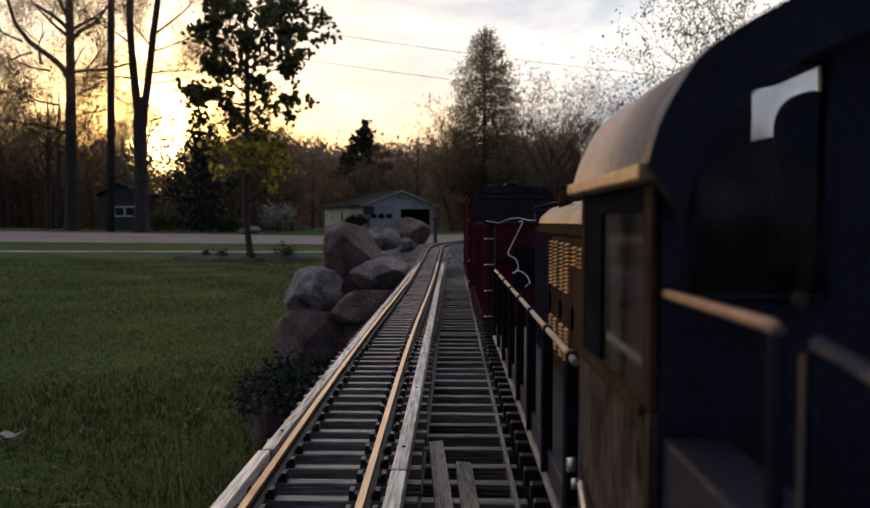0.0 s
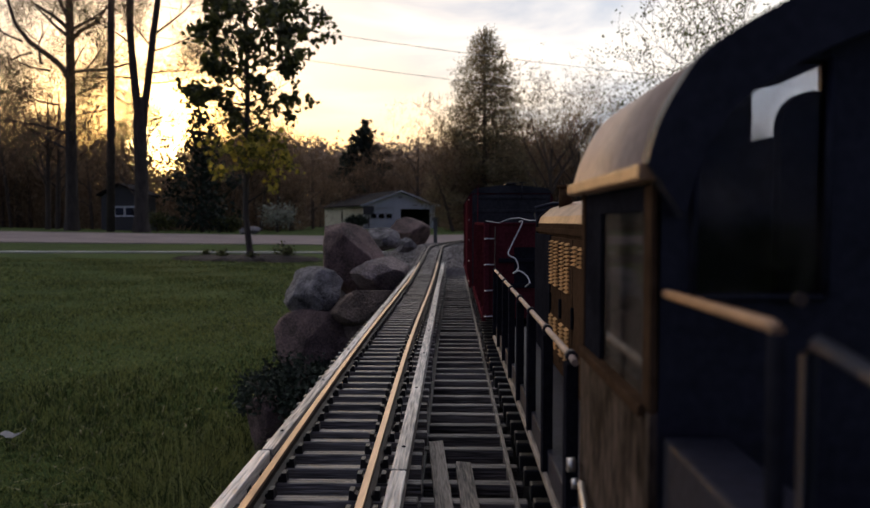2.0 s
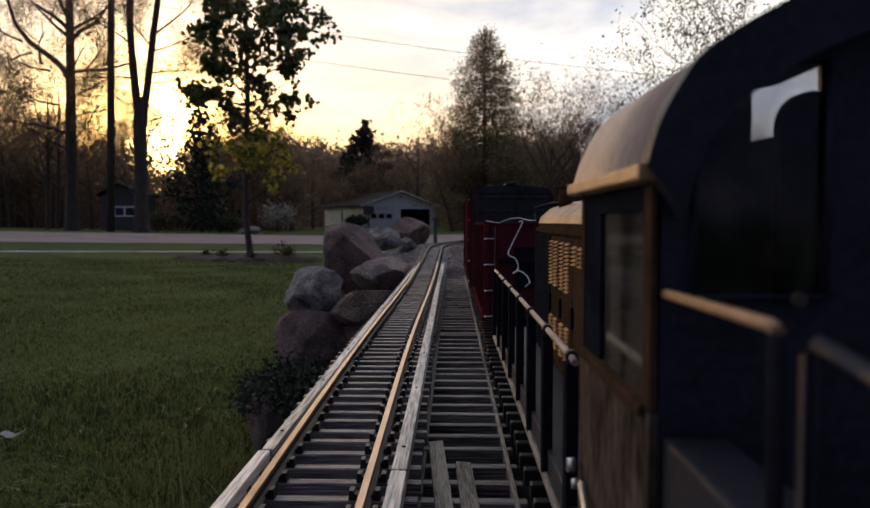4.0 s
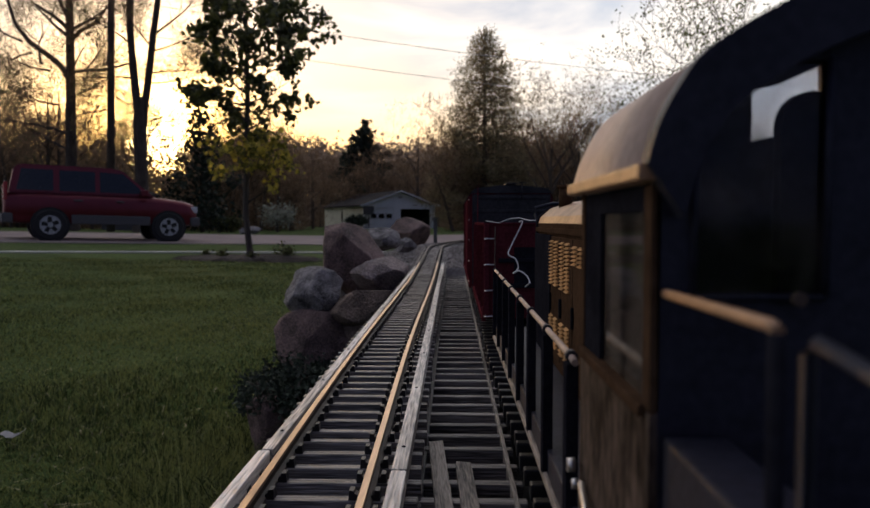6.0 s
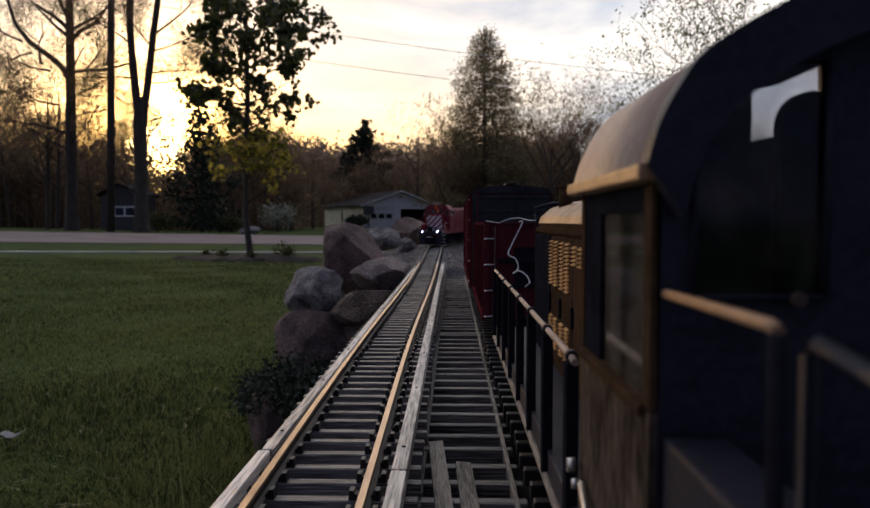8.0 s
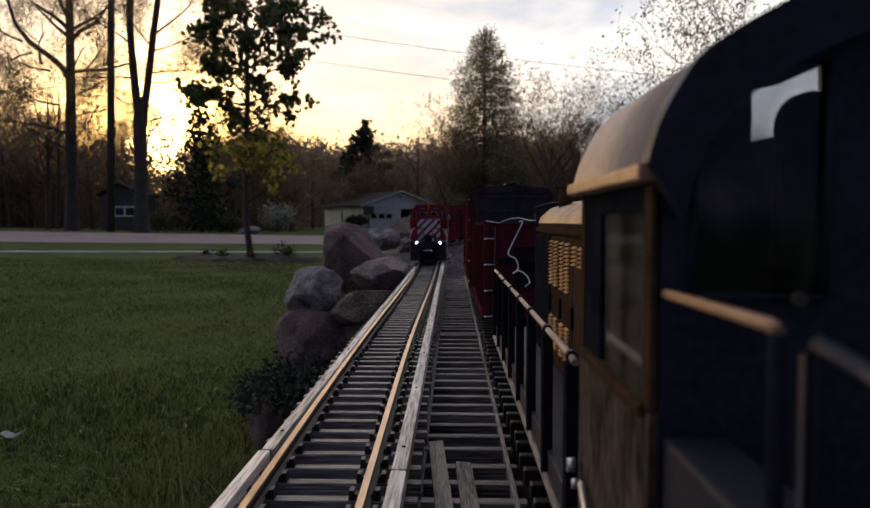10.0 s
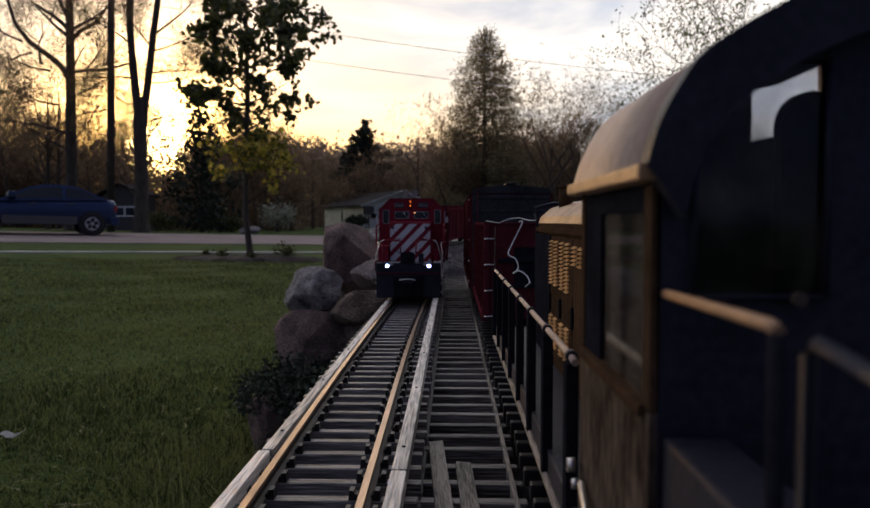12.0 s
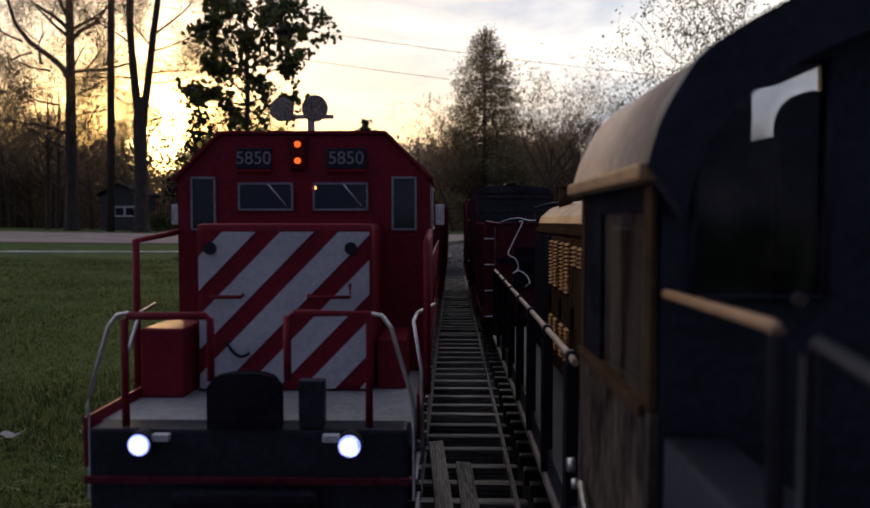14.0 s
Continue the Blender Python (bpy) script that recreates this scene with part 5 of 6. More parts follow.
            disc(bm, (-.0198, 0, 0), (1, 0, 0), .0025, .0396, 8)
            w = part("wheelset", bm, M_BLACK_DULL, tr); w.location = (0, yc + s * .024, .0150)
            axles.append((w, Matrix.Translation(w.location), .0150))
    bm = bmesh.new(); disc(bm, (0, -.020, .022), (0, 1, 0), .0035, .030, 8); box(bm, -.005, .005, -.026, -.018, .017, .027, .001)
    part("coupler", bm, M_BLACK_DULL, t)
    return t, axles


standing_engine()
gondola, _ = freight_car("gondola_car", "dark red open gondola car coupled ahead of the locomotive", .65, .94, .0500, .022, .1070, None, M_CARRED, M_CARRED)
gondola.matrix_world = pose(RIGHT_X, .655, RAIL_Z)
boxcar, _ = freight_car("box_car", "dark red box car with a black ribbed roof and end", .98, 1.50, .0540, .022, .1600, M_SOOT, M_SOOT, M_CARRED)
boxcar.matrix_world = pose(RIGHT_X, .985, RAIL_Z)


def loose_cable():
    """A pale cable that hangs in a loop between locomotive and gondola."""
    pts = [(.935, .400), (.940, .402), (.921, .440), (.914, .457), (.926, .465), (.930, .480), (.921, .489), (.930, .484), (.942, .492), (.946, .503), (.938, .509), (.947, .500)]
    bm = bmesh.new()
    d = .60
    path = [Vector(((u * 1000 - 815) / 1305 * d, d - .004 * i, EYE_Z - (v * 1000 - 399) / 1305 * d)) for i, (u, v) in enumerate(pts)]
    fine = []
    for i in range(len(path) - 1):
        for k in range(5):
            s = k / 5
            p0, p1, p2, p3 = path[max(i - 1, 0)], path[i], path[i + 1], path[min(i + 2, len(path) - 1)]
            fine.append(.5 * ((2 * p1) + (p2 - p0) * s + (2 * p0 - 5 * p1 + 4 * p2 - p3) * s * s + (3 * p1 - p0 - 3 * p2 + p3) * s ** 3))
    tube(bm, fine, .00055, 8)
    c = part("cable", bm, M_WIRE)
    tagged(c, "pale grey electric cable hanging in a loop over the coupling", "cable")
    bm = bmesh.new()
    tube(bm, [(.030, .652, .7505), (.042, .645, .7485), (.05, .64, .7520), (.058, .63, .7530), (.066, .62, .7505), (.071, .60, .7510)], .0004, 6)
    tagged(part("cable", bm, M_WIRE), "thin cable lying along the rim of the gondola", "cable")


loose_cable()


# ---------------- the red locomotive that comes towards the camera ----------------
M_DECK = mat("dusty_grey_deck", (0.26, 0.25, 0.26), 0.8, spec=0.1, scale=50, vary=0.2, fine=500)
ENGINE_BASE, ENGINE_NOSE = .395, .105
rail_wheels, followers, road_wheels = [], [], []


def stripes(parent, half, y, z0, z1):
    """White diagonals on the nose, cut to its rectangle."""
    z0, z1 = z0 + .001, z1 - .0015
    h = half - .001
    slope = .98
    for k in range(-2, 8):
        c = -.0525 + .0194 * k
        poly = [(c, z0), (c + .0112, z0), (c + .0112 + (z1 - z0) * slope, z1), (c + (z1 - z0) * slope, z1)]
        for lim, sign in ((-h, 1), (h, -1)):
            out = []
            for i, p in enumerate(poly):
                q = poly[(i + 1) % len(poly)]
                a, b = (p[0] - lim) * sign, (q[0] - lim) * sign
                if a >= 0:
                    out.append(p)
                if (a < 0) != (b < 0):
                    s = a / (a - b)
                    out.append((p[0] + (q[0] - p[0]) * s, p[1] + (q[1] - p[1]) * s))
            poly = out
            if len(poly) < 3:
                break
        if len(poly) >= 3:
            bm = bmesh.new(); prism(bm, poly, "y", y - .00035, y + .0005)
            part("stripe", bm, M_WHITE, parent, "dusty white diagonal stripe")


def red_engine():
    t = thing("diesel_locomotive", "red model diesel locomotive with white striped nose and lit lamps", "locomotive")
    F = -ENGINE_NOSE                    # the pilot's face
    # pilot and deck
    p = part("pilot", boxes((-.0435, .0435, F, F + .010, .006, .0535), bevel=.001), M_BLACK, t, "black pilot")
    part("pilot_lip", boxes((-.0445, .0445, F - .0016, F, .0385, .0405), bevel=.0004), M_CARRED, p)
    part("pilot_board", boxes((-.020, .020, F - .006, F, .008, .0375), bevel=.002), M_BLACK_DULL, p)
    part("deck", boxes((-.0450, .0450, F + .010, .50, .0460, .0530), bevel=.0006), M_DECK, t, "pale dusty walkway deck")
    part("side_sill", boxes((-.0460, -.0450, F + .002, .50, .0420, .0560), (.0450, .0460, F + .03, .50, .0420, .0560)), M_RED, t)
    bm = bmesh.new()
    prism(bm, [(-.0107, .0535), (-.0107, .0650), (-.0085, .0678), (-.004, .0688), (.004, .0688), (.0072, .0678), (.0093, .0650), (.0093, .0535)], "y", F - .001, F + .003)
    part("drop_step", bm, M_BLACK_DULL, t)
    part("jumper_box", boxes((.0140, .0210, F, F + .004, .0540, .0668), bevel=.0004), M_BLACK, t)
    bm = bmesh.new(); box(bm, -.0045, .0045, F - .030, F + .02, .018, .026, .0015); box(bm, -.0065, .0075, F - .034, F - .022, .014, .030, .002)
    part("coupler", bm, M_BLACK_DULL, t, "black knuckle coupler")
    bm = bmesh.new(); tube(bm, [(-.013, F - .002, .030), (-.010, F - .012, .0315), (.0, F - .016, .033), (.008, F - .012, .0315), (.011, F - .002, .030)], .0008, 8)
    part("uncoupling_lever", bm, M_STEEL, t, "bare metal lever")
    for x in (-.0283, .0283):
        bm = bmesh.new(); disc(bm, (x, F - .0035, .0500), (0, 1, 0), .0034, .0040, 20)
        c = part("ditch_light", bm, M_BLACK, t)
        # a glowing disc added behind the lens imitates its bloom
        bm = bmesh.new(); disc(bm, (x, F - .0038, .0500), (0, 1, 0), .0030, .0008, 24)
        part("lamp_halo", bm, M_HALO, c, "glowing disc added for the bluish lamp halo")
        bm = bmesh.new(); disc(bm, (x, F - .0042, .0500), (0, 1, 0), .0017, .0012, 20)
        part("lens", bm, M_HEADLIGHT, c, "bright white lit lens")
        part("bracket", boxes((x + (.003 if x < 0 else -.0075), x + (.0075 if x < 0 else -.003), F - .0025, F, .0505, .0525), bevel=.0003), M_WHITE, c)
    # steps at the corners
    for s in (-1, 1):
        st = part("step_well", boxes((s * .040 - .005, s * .040 + .005, F + .010, F + .030, .006, .046), bevel=.0006), M_BLACK_DULL, t)
        for z in (.012, .024, .036):
            part("step", boxes((s * .0425 - .0035, s * .0425 + .0035, F + .008, F + .030, z, z + .0012), bevel=.0003), M_WHITE, st)
    # nose
    n0, n1 = F + .046, F + .0805
    nose = part("nose", boxes((-.0297, .0297, n0, n1, .0530, .1093), bevel=.0022), M_RED, t, "short striped nose")
    stripes(nose, .0295, n0, .0530, .1080)
    for x in (-.0245, .0225):
        bm = bmesh.new(); disc(bm, (x, n0 - .0012, .1010), (0, 1, 0), .0021, .002, 16)
        part("sand_filler", bm, M_BLACK, nose)
    for pts in ([(-.024, n0 - .001, .0855), (-.024, n0 - .003, .0850), (-.0135, n0 - .003, .0850), (-.0135, n0 - .001, .0855)], [(.0085, n0 - .001, .0855), (.0085, n0 - .003, .0850), (.0225, n0 - .003, .0850), (.0225, n0 - .003, .0895)]):
        part("grab_iron", tubes(pts, r=.0006), M_RED, nose)
    bm = bmesh.new(); tube(bm, [(-.0195 + .001 * k, n0 - .0012, .0700 - .0028 * math.sin(math.pi * k / 8) - .0005 * k) for k in range(9)], .0005, 6)
    part("chain", bm, M_BLACK, nose)
    # cab
    c0, c1 = n1 - .001, n1 + .052
    prof = [(-.0480, .0530), (-.0480, .1262), (-.0310, .1428), (.0310, .1428), (.0480, .1262), (.0480, .0530)]
    bm = bmesh.new(); prism(bm, prof, "y", c0, c1)
    bmesh.ops.bevel(bm, geom=list(bm.edges), offset=.0007, segments=2, affect="EDGES")
    cab = part("cab", bm, M_RED, t, "red cab")
    bm = bmesh.new(); prism(bm, [(-.0495, .1259), (-.0315, .1438), (.0315, .1438), (.0495, .1259), (.0490, .1249), (.0310, .1428), (-.0310, .1428), (-.0490, .1249)], "y", c0 - .0015, c1 + .001)
    part("roof", bm, M_RED, cab)
    def window(x0, x1, z0, z1, bar=False):
        y = c0
        w = part("window", boxes((x0, x1, y - .0011, y + .0006, z0, z0 + .0008), (x0, x1, y - .0011, y + .0006, z1 - .0008, z1), (x0, x0 + .0008, y - .0011, y + .0006, z0, z1), (x1 - .0008, x1, y - .0011, y + .0006, z0, z1)), M_DECK, cab, "worn grey window frame")
        part("pane", boxes((x0 + .0006, x1 - .0006, y - .0006, y + .0005, z0 + .0006, z1 - .0006)), M_DARKGLASS, w, "dark cab glass")
        if bar:
            part("wiper", tubes([(x0 + (x1 - x0) * .55, y - .0016, z1 - .0005), (x0 + (x1 - x0) * .88, y - .0016, z0 + .0018)], r=.0003, sides=6), M_WHITE, w)
    window(-.0245, -.0036, .1140, .1246, True)
    window(.0038, .0247, .1140, .1246, True)
    window(-.0425, -.0330, .1066, .1268)
    window(.0335, .0430, .1066, .1268)
    for x0, x1 in ((-.0248, -.0118), (.0090, .0240)):
        nb = part("number_board", boxes((x0, x1, c0 - .0014, c0 + .0004, .1297, .1374), bevel=.0002), M_BLACK, cab, "black number board")
        cu = bpy.data.curves.new("number", "FONT")
        cu.body, cu.size, cu.extrude, cu.align_x, cu.align_y = "5850", .0068, .0001, "CENTER", "CENTER"
        cu.materials.append(M_DECK)
        o = new("number", cu); o.parent = nb; o.matrix_basis = pose((x0 + x1) / 2, c0 - .0017, .1335, 90, 0, 0)
        part("board_rim", boxes((x0, x1, c0 - .0018, c0, .1286, .1295)), M_RED, nb)
    hl = part("headlight", boxes((-.0048, .0015, c0 - .0016, c0, .1290, .1420), bevel=.0008), M_CARRED, cab)
    for z in (.1388, .1326):
        bm = bmesh.new(); disc(bm, (-.0016, c0 - .0024, z), (0, 1, 0), .0012, .0012, 18)
        part("bulb", bm, M_AMBER, hl, "amber glowing lamp")
    bm = bmesh.new(); disc(bm, (.0045, c0 - .0010, .1226), (0, 1, 0), .0008, .0006, 12)
    part("cab_lamp", bm, M_CABGLOW, cab, "small orange light in the cab window")
    # horn cluster
    horn = part("horn", boxes((-.0012, .0012, c0 + .016, c0 + .019, .1450, .1520), (-.009, .009, c0 + .0165, c0 + .0185, .1510, .1525), bevel=.0004), M_WHITE, cab, "pale multiple air horn")
    for x, r, y in ((-.0080, .0046, c0 + .001), (.0030, .0036, c0 + .004), (.0048, .0050, c0 - .001)):
        bm = bmesh.new()
        tube(bm, [(x, y, .1522), (x, y + .004, .1522)], r, 20, r * .55)
        tube(bm, [(x, y + .004, .1522), (x, y + .018, .1522)], r * .5, 14, r * .3)
        disc(bm, (x, y - .0002, .1522), (0, 1, 0), r * .72, .0004, 18)
        part("bell", bm, M_CARRED if x == .003 else M_PLANK, horn)
    for s in (-1, 1):
        x0, x1 = sorted((s * .0478, s * .0490))
        w = part("side_window", boxes((x0, x1, c0 + .012, c0 + .042, .1065, .1235), bevel=.0003), M_WHITE, cab)
        part("pane", boxes((x0 - .0003, x1 + .0003, c0 + .0135, c0 + .0405, .1080, .1220)), M_DARKGLASS, w)
        part("mirror", boxes((s * .0515 - .0018, s * .0515 + .0018, c0 + .008, c0 + .0095, .1085, .1165), bevel=.0003), M_STEEL, cab)
    # tool box beside the nose
    part("tool_box", boxes((-.0445, -.0305, F + .036, F + .078, .0530, .0755), bevel=.0008), M_RED, t)
    part("tool_box", boxes((.0305, .0405, F + .050, F + .079, .0530, .0700), bevel=.0008), M_RED, t)
    # front railings
    y = F + .003
    for pts in ([(-.0345, y, .0535), (-.0345, y, .0830), (-.0330, y, .0840), (-.0120, y, .0840), (-.0107, y, .0830), (-.0107, y, .0660)],
                [(.0105, y, .0660), (.0105, y, .0840), (.0125, y, .0848), (.0330, y, .0848), (.0330, y, .0535)]):
        part("front_rail", tubes(pts, r=.0011), M_RED, t, "red pipe railing")
    for s in (-1, 1):
        part("step_rail", tubes([(s * .0330, y, .0848), (s * .0365, y, .0842), (s * .0390, y, .0810), (s * .0445, y, .0625), (s * .0452, y, .0590), (s * .0452, y, .0330), (s * .0430, y, .0325)], r=.0006), M_STEEL, t, "worn pale pipe railing")
        y2 = F + .034
        part("step_rail", tubes([(s * .0500, y2 + .028, .0806), (s * .0448, y2 + .004, .0806), (s * .0438, y2 - .001, .0785), (s * .0465, y2 - .006, .0640), (s * .0468, y2 - .006, .0350)], r=.0006), M_STEEL, t, "worn pale pipe railing")
        part("grab_post", tubes([(s * .0478, F + .042, .0535), (s * .0478, F + .042, .1035), (s * .0478, F + .079, .1060)], r=.0012), M_RED, t)
    # long hood
    h0, h1 = c1, .485
    bm = bmesh.new(); prism(bm, [(-.0290, .0530), (-.0290, .1250), (-.0235, .1330), (.0235, .1330), (.0290, .1250), (.0290, .0530)], "y", h0 + .0005, h1)
    hood = part("hood", bm, M_RED, t, "long red engine hood")
    for s in (-1, 1):
        for k in range(11):
            a = h0 + .012 + .038 * k
            x0, x1 = sorted((s * .0288, s * .0300))
            part("hood_door", boxes((x0, x1, a, a + .035, .0600, .1180), bevel=.0004), M_RED, hood)
        ys = [h0 + .02 + .055 * k for k in range(8)]
        rl = part("handrail", tubes([(s * .0455, q, .0900) for q in ys], r=.0008), M_RED, t)
        for q in ys:
            part("stanchion", tubes([(s * .0455, q, .050), (s * .0455, q, .0900)], r=.0009, sides=6), M_RED, t)
    for k in range(3):
        bm = bmesh.new(); disc(bm, (0, h0 + .24 + .06 * k, .1328), (0, 0, 1), .019, .004, 24)
        part("roof_fan", bm, M_BLACK, hood)
    # tank and trucks
    part("fuel_tank", boxes((-.036, .036, .13, .27, .008, .042), bevel=.004), M_BLACK_DULL, t)
    for yc in (0.0, ENGINE_BASE):
        tr = part("truck", boxes((-.037, -.031, yc - .065, yc + .065, .010, .026), (.031, .037, yc - .065, yc + .065, .010, .026), (-.031, .031, yc - .010, yc + .010, .014, .046), bevel=.0015), M_BLACK_DULL, t)
        for k in (-1, 0, 1):
            bm = bmesh.new()
            for q in (-1, 1):
                disc(bm, (q * .0195, 0, 0), (q, 0, 0), .0168, .0055, 24)
            disc(bm, (-.0195, 0, 0), (1, 0, 0), .003, .039, 8)
            w = part("wheelset", bm, M_BLACK_DULL, tr); w.location = (0, yc + .045 * k, .0168)
            rail_wheels.append((w, Matrix.Translation(w.location), .0168))
    return t


engine = red_engine()
for k in range(3):
    L = .42
    car, axles = freight_car("box_car", "dark red box car following the red locomotive", 0, L, .0460, .022, .1400, M_CARRED, M_CARRED, M_CARRED)
    # the car's own space starts at its first truck
    for ch in car.children:
        ch.location.y -= .055
    followers.append((car, .500 + ENGINE_NOSE - .105 + .035 + .055 + k * (L + .03), L - .11))
    rail_wheels += axles


# ---------------- vehicles on the road ----------------
M_SUVPAINT = mat("dark_red_metallic", (0.13, 0.012, 0.020), 0.28, 0.35, scale=3, vary=0.12, fine=300)
M_BLUEPAINT = mat("dark_blue_metallic", (0.018, 0.034, 0.092), 0.28, 0.35, scale=3, vary=0.12, fine=300)
M_TRIM = mat("grey_plastic", (0.075, 0.07, 0.07), 0.6, scale=20, vary=0.15)
M_TYRE = mat("tyre", (0.018, 0.018, 0.018), 0.85, scale=30, vary=0.2)
M_RIM = mat("alloy_rim", (0.45, 0.44, 0.44), 0.35, 0.8, scale=20, vary=0.15)
M_LAMP = mat("lamp_glass", (0.55, 0.55, 0.55), 0.15, scale=20, vary=0.1)
M_TAIL = mat("tail_lamp", (0.30, 0.02, 0.02), 0.2, scale=20, vary=0.1)


def loft(bm, side, widths):
    """A body from its side outline: (x, z) points with a half width for each."""
    a = [bm.verts.new((p[0], -w, p[1])) for p, w in zip(side, widths)]
    b = [bm.verts.new((p[0], w, p[1])) for p, w in zip(side, widths)]
    n = len(side)
    bm.faces.new(a); bm.faces.new(b[::-1])
    for i in range(n):
        bm.faces.new((a[i], b[i], b[(i + 1) % n], a[(i + 1) % n]))
    bmesh.ops.recalc_face_normals(bm, faces=bm.faces)
    return bm


def wheel(parent, x, y, r, w, speed):
    s = 1 if y > 0 else -1
    bm = bmesh.new()
    tube(bm, [(0, -w / 2, 0), (0, -w / 2 + .03, 0), (0, w / 2 - .03, 0), (0, w / 2, 0)], r, 32)
    for v in bm.verts:
        if abs(abs(v.co.y) - w / 2) < 1e-4:
            v.co.x *= .93; v.co.z *= .93
    wh = part("wheel", bm, M_TYRE, parent, "black tyre on a silver rim")
    wh.location = (x, y, r)
    bm = bmesh.new(); disc(bm, (0, s * (w / 2 - .01), 0), (0, s, 0), r * .62, .02, 28)
    rim = part("rim", bm, M_RIM, wh)
    for k in range(5):
        a = 2 * math.pi * k / 5
        bm = bmesh.new(); box(bm, -.05, .05, -.006, .006, r * .16, r * .52, .01, pose(0, s * (w / 2 + .012), 0) @ pose(0, 0, 0, 0, math.degrees(a) + 36, 0))
        part("slot", bm, M_TYRE, rim)
    bm = bmesh.new(); disc(bm, (0, s * (w / 2 + .005), 0), (0, s, 0), r * .13, .02, 16)
    part("hub_cap", bm, M_RIM, rim)
    road_wheels.append((wh, Matrix.Translation(wh.location), r, speed))


def hull(stations):
    """A body swept through stations: x, bottom, top, half width."""
    bm = bmesh.new()
    sec = [(.84, 0), (.95, .08), (.995, .35), (1.0, .55), (.985, .80), (.93, .94), (.80, 1.0)]
    rings = []
    for x, z0, z1, w in stations:
        half = [(w * a, z0 + (z1 - z0) * b) for a, b in sec]
        rings.append([bm.verts.new((x, y, z)) for y, z in half] + [bm.verts.new((x, -y, z)) for y, z in half[::-1]])
    n = len(rings[0])
    for u, v in zip(rings, rings[1:]):
        for j in range(n):
            f = bm.faces.new((u[j], u[(j + 1) % n], v[(j + 1) % n], v[j])); f.smooth = True
    bm.faces.new(rings[0]); bm.faces.new(rings[-1][::-1])
    bmesh.ops.recalc_face_normals(bm, faces=bm.faces)
    return bm


def car(name, label, paint, body, glassh, gw, panes, wb, wr, ww, half, lower, speed, rear_box):
    t = thing(name, label, "car")
    b = part("body", hull(body), paint, t)
    wlo, slope = gw
    zlo = glassh[0][1]
    bm = bmesh.new(); loft(bm, glassh, [wlo - slope * (z - zlo) for x, z in glassh])
    bmesh.ops.bevel(bm, geom=list(bm.edges), offset=.035, segments=2, affect="EDGES")
    part("greenhouse", bm, paint, t)
    # panes lie just proud of the tapering side
    for poly in panes:
        for s in (-1, 1):
            bm = bmesh.new()
            vs = []
            for x, z in poly:
                vs.append(bm.verts.new((x, s * (wlo - slope * (z - zlo) + .008), z)))
            f = bm.faces.new(vs)
            e = bmesh.ops.extrude_face_region(bm, geom=[f])
            bmesh.ops.translate(bm, vec=(0, -s * .03, 0), verts=[v for v in e["geom"] if isinstance(v, bmesh.types.BMVert)])
            bmesh.ops.recalc_face_normals(bm, faces=bm.faces)
            part("side_glass", bm, M_DARKGLASS, t)
    for x in wb:
        for s in (-1, 1):
            wheel(t, x, s * (half + .035 - ww / 2), wr, ww, speed)
            bm = bmesh.new(); tube(bm, [(x, s * (half - .30), wr), (x, s * (half + .004), wr)], wr * 1.16, 30)
            part("wheel_arch", bm, M_TYRE, t)
    for s in (-1, 1):
        y0, y1 = sorted((s * (half - .02), s * (half + .02)))
        part("side_trim", boxes((wb[1] + wr * 1.25, wb[0] - wr * 1.25, y0, y1, lower, lower + .24), bevel=.02), M_TRIM, t)
        part("mirror", boxes((wb[0] - .75, wb[0] - .55, s * (half + .08) - .09, s * (half + .08) + .09, zlo + .02, zlo + .2), bevel=.03), paint, t)
        for k in (0, 1):
            x = (wb[0] + wb[1]) / 2 + (.1 if k else -.9)
            part("door_handle", boxes((x, x + .2, s * half - .02, s * half + .02, zlo - .16, zlo - .12), bevel=.01), M_TRIM, t)
    xf = max(p[0] for p in body); xr = min(p[0] for p in body)
    zf = [p[2] for p in body if p[0] > xf - .30]
    for s in (-1, 1):
        part("headlamp", boxes((xf - .22, xf + .005, s * (half - .28) - .2, s * (half - .28) + .2, max(zf) - .24, max(zf) - .07), bevel=.03), M_LAMP, t)
        part("tail_lamp", boxes((xr - .008, xr + .08, s * (half - .16) - .1, s * (half - .16) + .1, rear_box[0], rear_box[1]), bevel=.02), M_TAIL, t)
    part("bumper", boxes((xf - .20, xf + .06, -half + .03, half - .03, lower, lower + .26), bevel=.05), M_TRIM if rear_box[2] else paint, t)
    part("bumper", boxes((xr - .06, xr + .20, -half + .03, half - .03, lower, lower + .26), bevel=.05), M_TRIM if rear_box[2] else paint, t)
    return t


